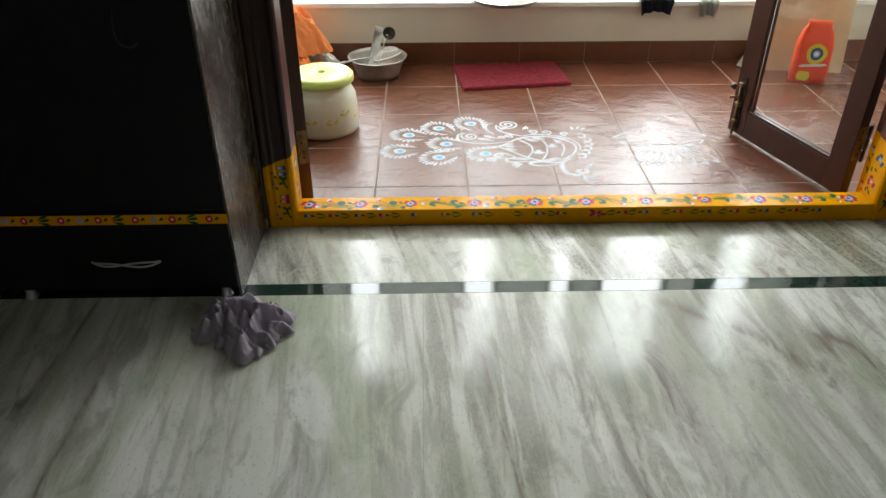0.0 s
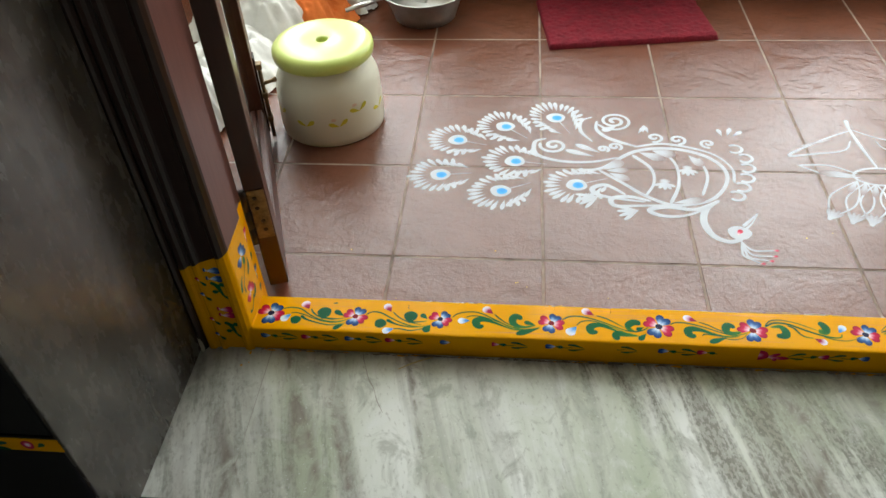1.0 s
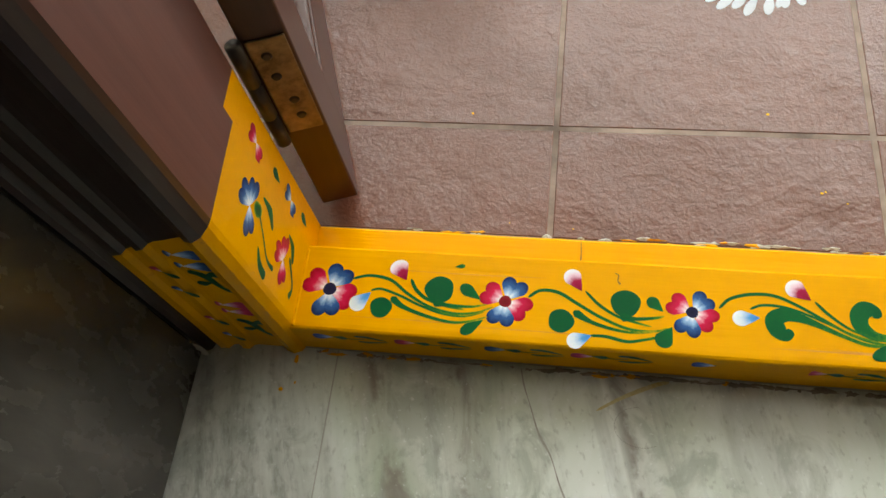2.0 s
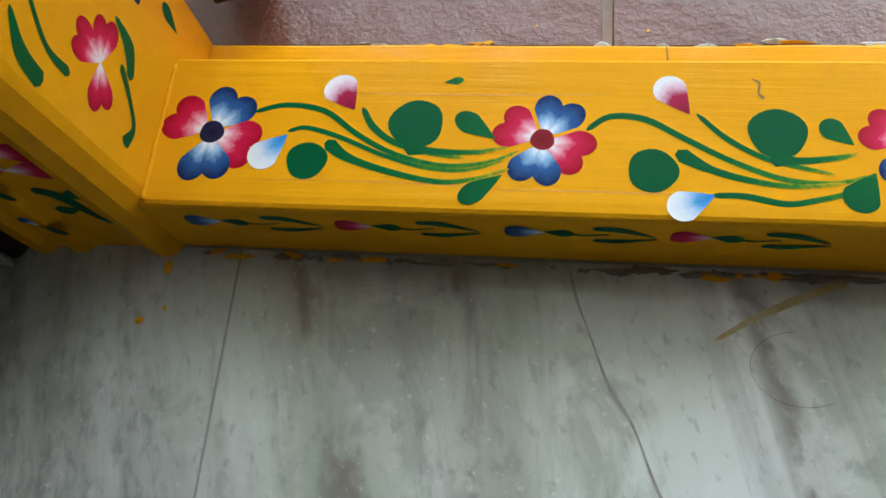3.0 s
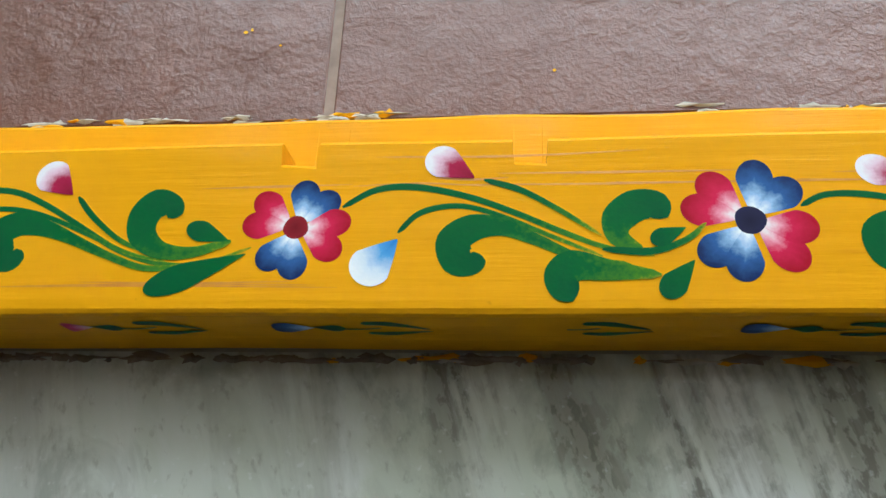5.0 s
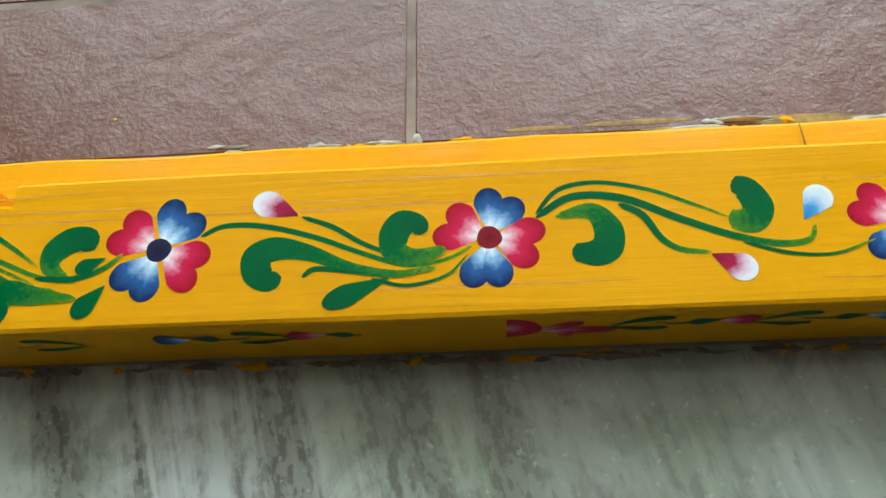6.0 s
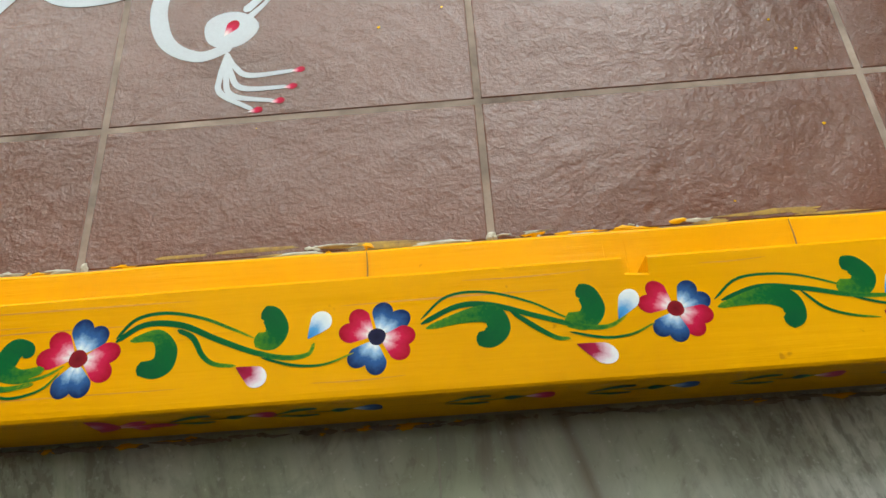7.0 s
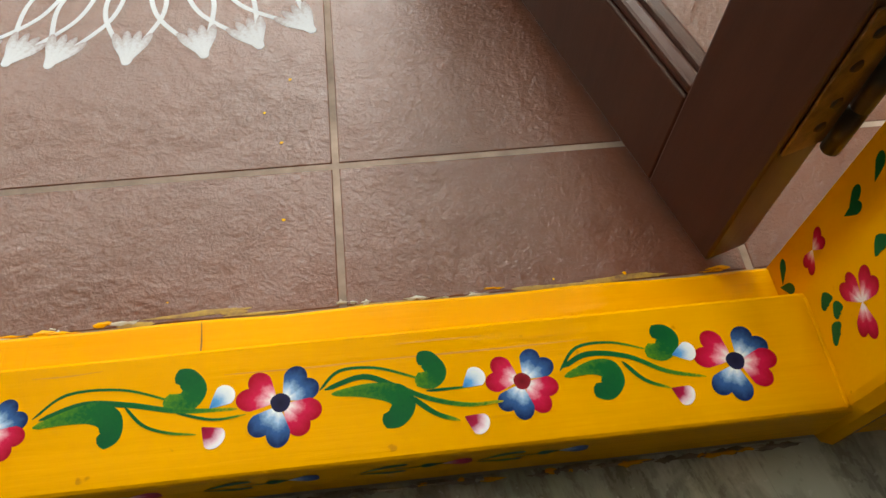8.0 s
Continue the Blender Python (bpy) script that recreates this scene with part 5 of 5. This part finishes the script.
lotus = tagged(new("floor_drawing"), "white painted floor drawing of an open lotus", "floor drawing")
lotus.location = (1.24, 0.55, TZ)
b = Brush(on_tiles)
LX, LY = 1.260, 0.552
b.ring((LX, LY), 0.058, 0.031, 0.0065)
part("flower_centre", b.bm, M_CHALK, lotus)
b = Brush(on_tiles)
TIPS = [(1.108, 0.402), (1.151, 0.390), (1.188, 0.384), (1.255, 0.382), (1.323, 0.384), (1.372, 0.391), (1.419, 0.407)]
for n, (tx, ty) in enumerate(TIPS):
    sx = LX + (n - 3) * 0.0185
    sy = LY - 0.031 + 0.005 * abs(n - 3)
    wid = 0.026
    out = Vector((tx - sx, ty - sy)).normalized()
    sd = Vector((-out.y, out.x)) * wid
    for s in (-1, 1):
        mx, my = sx + (tx - sx) * 0.55 + s * sd.x, sy + (ty - sy) * 0.55 + s * sd.y
        b.stroke([(sx, sy), ((sx + mx) / 2 + s * sd.x * 0.35, (sy + my) / 2), (mx, my), (tx + (mx - tx) * 0.3, ty + (my - ty) * 0.32), (tx, ty)], [0.004, 0.0045, 0.0045, 0.006], (0.0, 0.2))
    for k in (-1, -0.4, 0.2, 0.8):
        b.drop((tx, ty), math.degrees(math.atan2(-out.y, -out.x)) + k * 26, 0.042, 0.009, 0, (0.0, 0.8))
    b.drop((sx, sy), math.degrees(math.atan2(out.y, out.x)), 0.05, 0.014, 0, (0.0, 1.0))
    part("petal", b.bm, M_CHALK, lotus)
    b = Brush(on_tiles)
for s, (tx, ty) in ((-1, (1.092, 0.590)), (1, (1.418, 0.600))):
    b.stroke([(LX + s * 0.045, LY + 0.008), (LX + s * 0.10, LY + 0.038), (tx, ty)], [0.004, 0.006, 0.006], (0.0, 0.2))
    b.stroke([(LX + s * 0.045, LY - 0.004), (LX + s * 0.11, LY + 0.002), (tx, ty)], [0.004, 0.006, 0.006], (0.0, 0.2))
    b.drop((LX + s * 0.05, LY + 0.002), 90 - s * 82, 0.08, 0.022, 0, (0.0, 0.9))
b.stroke([(1.262, 0.583), (1.252, 0.66), (1.246, 0.735), (1.249, 0.775)], [0.006, 0.009, 0.008, 0.012], (0.0, 0.2))
b.stroke([(1.246, 0.73), (1.18, 0.695), (1.082, 0.628), (1.14, 0.634), (1.21, 0.650), (1.236, 0.69)], [0.004, 0.006, 0.008, 0.006, 0.005, 0.004], (0.0, 0.2))
b.stroke([(1.248, 0.735), (1.30, 0.700), (1.36, 0.682), (1.436, 0.638), (1.365, 0.638), (1.305, 0.655), (1.29, 0.69)], [0.004, 0.005, 0.007, 0.008, 0.006, 0.005, 0.003], (0.0, 0.2))
for px, py, ang in ((1.11, 0.662, 20), (1.14, 0.672, 22), (1.31, 0.668, -14), (1.33, 0.66, -12)):
    b.drop((px, py), ang, 0.06, 0.007, 0, (0.2, 0.9))
part("stem", b.bm, [M_CHALK], lotus)

# ---------------------------------------------------------------- dried putty and paint along the sill
rnd = random.Random(5)
crust = bmesh.new()
for y0, z0, n in ((-0.0035, 0.0, 300), (SILL_D + 0.002, TZ, 130)):
    for i in range(n):
        x = rnd.uniform(0.01, OPEN_W - 0.01)
        w, d = rnd.uniform(0.004, 0.03), rnd.uniform(0.0008, 0.0024)
        yc = y0 + rnd.uniform(-0.0015, 0.0005)
        if y0 > 0:
            yc = y0 + rnd.uniform(0.001, 0.006)
            if noise.noise(Vector((x * 7, 3, 1))) < -0.02:
                continue
        ring = [crust.verts.new((x + w / 2 * math.cos(a) * rnd.uniform(0.45, 1.15), yc + d * math.sin(a) * rnd.uniform(0.2, 1.5), z0 + 0.0004)) for a in (2 * math.pi * k / 12 for k in range(12))]
        mid = crust.verts.new((x, yc, z0 + rnd.uniform(0.0009, 0.002)))
        f = rnd.random()
        for k in range(12):
            crust.faces.new((ring[k], ring[(k + 1) % 12], mid)).material_index = (0 if f < 0.6 else 1) if y0 > 0 else (0 if f < 0.06 else 1 if f < 0.2 else 2)
for i in range(20):
    x, y, w = rnd.uniform(0.05, OPEN_W - 0.05), SILL_D + 0.01 + 0.25 * rnd.random() ** 2, rnd.uniform(0.0005, 0.0015)
    ring = [crust.verts.new((x + w * math.cos(a) * rnd.uniform(0.6, 1.5), y + w * math.sin(a), TZ + 0.0005)) for a in (2 * math.pi * k / 7 for k in range(7))]
    crust.faces.new(ring).material_index = 1
smear = Brush(lambda u, v, l: Vector((u, v, 0.0002 + l)))
# third tone, most front bits: grime with the sill's contact shadow coloured in
part("dried_crust", crust, [M_PUTTY, M_YELLOW, simple("grimy_shadow_gap", (0.12, 0.10, 0.075), (0.36, 0.31, 0.25), 120, 0.9, relief=0.4)], sill, "dried putty, paint and grime crust along the sill, darkened in front as contact shadow")
M_OVERSPRAY = simple("overspray", (0.13, 0.055, 0.025), (0.52, 0.33, 0.03), 260, 0.6)
for k in range(16):
    x, w = rnd.uniform(0.85, 1.66), rnd.uniform(0.0008, 0.0022)
    part("paint_smear", dome((x, SILL_D + 0.003 + w + 0.006 * rnd.random() ** 2, TZ), rnd.uniform(0.008, 0.034), w, 0.0001, 40 + k), M_OVERSPRAY, sill)
# long wood-grain marks showing through the enamel, and the paint beads at the corners
M_GRAIN = simple("grain_mark", (0.52, 0.17, 0.0), (0.72, 0.30, 0.0), 120, 0.4)
for k in range(26):
    x, y, w = rnd.uniform(0.03, OPEN_W - 0.2), rnd.choice((0.012, 0.014, 0.057, 0.060, 0.062, 0.071)), rnd.uniform(0.02, 0.16)
    gr = Brush(on_top)
    gr.lift = 0.00004 + 0.000002 * k
    gr.stroke([(x, y), (x + w * 0.5, y + rnd.uniform(-0.001, 0.001)), (x + w, y + rnd.uniform(-0.0012, 0.0012))], [0.0004, rnd.uniform(0.0006, 0.0013), 0.0003], (0, 0))
    part("grain_mark", gr.bm, M_GRAIN, sill)
for x in (0.0008, OPEN_W - 0.0008):
    bm = bmesh.new()
    tube(bm, [(x, 0.002 + 0.073 * i / 24, SILL_H + 0.0003) for i in range(25)], [0.0009 + 0.0006 * rnd.random() for i in range(25)], 8)
    part("paint_bead", bm, M_YELLOW, sill, "", True)
smear.stroke([(0.262, -0.036), (0.285, -0.022), (0.310, -0.010), (0.322, -0.006)], [0.002, 0.004, 0.003], (0, 0))
part("paint_smear", smear.bm, simple("dry_yellow_smear", (0.42, 0.30, 0.06), (0.50, 0.46, 0.30), 300, 0.6), sill, "dry yellow brush smear on the marble")

# dried yellow drips on the marble, and a curled thread
for n, (x, y, rx, ry) in enumerate(((-0.009, -0.012, 0.0018, 0.0042), (-0.018, -0.041, 0.0022, 0.0020), (-0.006, -0.034, 0.0010, 0.0012))):
    part("paint_drip", dome((x, y, 0), rx, ry, 0.0006, 20 + n), M_YELLOW, floor)
bm = bmesh.new()
tube(bm, [(0.299 + 0.022 * math.cos(a), -0.047 + 0.017 * math.sin(a), 0.0006) for a in (radians(95 + 11 * i) for i in range(20))], 0.00008, 5)
tagged(part("thread", bm, M_DARKMETAL), "thin dark curled thread lying on the marble floor", "thread")

# blobs of dried putty where the tile joints meet the sill
for n, (x, y, rx, ry) in enumerate(((0.211, 0.1290, 0.0045, 0.0035), (0.243, 0.1290, 0.0035, 0.0020), (0.266, 0.1285, 0.0060, 0.0026), (0.524, 0.1290, 0.0060, 0.0026), (0.541, 0.1300, 0.0065, 0.0022),
                                    (0.716, 0.1285, 0.0070, 0.0018), (0.826, 0.1295, 0.0035, 0.0050), (0.985, 0.1285, 0.0180, 0.0022), (1.012, 0.1335, 0.0170, 0.0016), (1.090, 0.1290, 0.0220, 0.0026), (1.127, 0.1310, 0.0040, 0.0045))):
    part("putty_blob", dome((x, y, TZ), rx, ry, 0.0022, n), M_PUTTY, sill, "", True)

# cracks across the rebate, and a nail scar in the enamel
M_CRACK = simple("dark_crack", (0.10, 0.045, 0.01), (0.22, 0.10, 0.02), 200, 0.7)
for x in (0.243, 1.037, 1.335):
    ck = Brush(lambda u, v, l: Vector((u, v, 0.0062 + l)))
    ck.stroke([(x - 0.001, REBATE + 0.004), (x + 0.0006, 0.104), (x, SILL_D - 0.003)], [0.0008, 0.0011, 0.0006], (0, 0))
    part("crack", ck.bm, M_CRACK, sill)
ck = Brush(on_top)
ck.stroke([(0.271, 0.069), (0.274, 0.067), (0.2735, 0.062), (0.2755, 0.059)], [0.0006, 0.001, 0.0008, 0.0018], (0, 0))
part("nail_scar", ck.bm, M_CRACK, sill)

# ---------------------------------------------------------------- marble slabs and border strip
def slab_piece(name, x0, y0, x1, y1, m, sk0=0.0, sk1=0.0):
    bm = bmesh.new()
    g = 0.0007
    top = [(x0 + g + sk0, y0 + g), (x1 - g + sk1, y0 + g), (x1 - g, y1 - g), (x0 + g, y1 - g)]
    lo = [bm.verts.new((x, y, -0.0006)) for x, y in top]
    hi = [bm.verts.new((x, y, 0.0)) for x, y in top]
    bm.faces.new(hi)
    for i in range(4):
        bm.faces.new((lo[i], lo[(i + 1) % 4], hi[(i + 1) % 4], hi[i]))
    return part(name, bm, m, floor)


SY0, SY1 = -0.350, -0.300
ve = Brush(lambda u, v, l: Vector((u, v, 0.0001 + l)))
ve.stroke([(0.196, -0.004), (0.200, -0.020), (0.206, -0.036), (0.215, -0.060), (0.226, -0.078), (0.236, -0.104), (0.249, -0.127)], [0.0008, 0.0016, 0.0006, 0.0012, 0.0022, 0.0008, 0.0016, 0.0005], (0, 0))
part("vein", ve.bm, simple("brown_vein", (0.20, 0.17, 0.14), (0.42, 0.40, 0.36), 120, 0.2, relief=0.1), floor)
for a, c in ((-2.2, -0.95), (-0.95, 0.029), (0.029, 1.080), (1.080, 2.1), (2.1, 2.9)):
    slab_piece("marble_slab", a, SY1, c, 0.0, M_MARBLE_B)
for a, c in ((-2.2, -0.7), (-0.7, 0.55), (0.55, 1.75), (1.75, 2.9)):
    slab_piece("border_strip", a, SY0, c, SY1, M_GREEN_STONE)
for r, (y1, y0) in enumerate(((SY0, -1.62), (-1.62, -2.9), (-2.9, -4.2))):
    for a, c in ((-2.2, -0.68), (-0.68, 0.37), (0.37, 1.42), (1.42, 2.9)):
        slab_piece("marble_slab", a, y0, c, y1, M_MARBLE)

# ---------------------------------------------------------------- skirting and balcony tiles
GX, GY, PX, PY, G = 0.2135, 0.2555, 0.3045, 0.3070, 0.0029


def tile(x0, y0, x1, y1, parent):
    bm = bmesh.new()
    c = 0.0022
    lo = [bm.verts.new((x, y, TZ - 0.006)) for x, y in ((x0, y0), (x1, y0), (x1, y1), (x0, y1))]
    mid = [bm.verts.new((x, y, TZ - c * 0.8)) for x, y in ((x0, y0), (x1, y0), (x1, y1), (x0, y1))]
    hi = [bm.verts.new((x, y, TZ)) for x, y in ((x0 + c, y0 + c), (x1 - c, y0 + c), (x1 - c, y1 - c), (x0 + c, y1 - c))]
    bm.faces.new(hi)
    for a, b_ in ((lo, mid), (mid, hi)):
        for i in range(4):
            bm.faces.new((a[i], a[(i + 1) % 4], b_[(i + 1) % 4], b_[i]))
    return part("tile", bm, M_TILE, parent)


for i in range(-5, 9):
    xa, xb = GX + PX * i + G / 2, GX + PX * (i + 1) - G / 2
    xa, xb = max(xa, -1.3), min(xb, 2.8)
    if xb - xa < 0.02:
        continue
    tile(xa, SILL_D + 0.003, xb, GY - G / 2, balcony_floor)
    for j in range(4):
        tile(xa, GY + PY * j + G / 2, xb, GY + PY * (j + 1) - G / 2, balcony_floor)
skirting = thing("baseboard", (0.8, PARAPET_Y, TZ), "terracotta tile skirting along the balcony wall", "skirting", kind="structure")
part("grout_bed", boxed(-1.3, PARAPET_Y + 0.0018, TZ, 2.8, PARAPET_Y + 0.0088, 0.0885), M_GROUT, skirting)
for i in range(-5, 9):
    xa, xb = max(GX + PX * i + 0.0012, -1.3), min(GX + PX * (i + 1) - 0.0012, 2.8)
    if xb - xa > 0.02:
        part("tile", boxed(xa, PARAPET_Y - 0.0005, TZ + 0.001, xb, PARAPET_Y + 0.0085, 0.090, 0.001, seg=1), M_TILE, skirting)
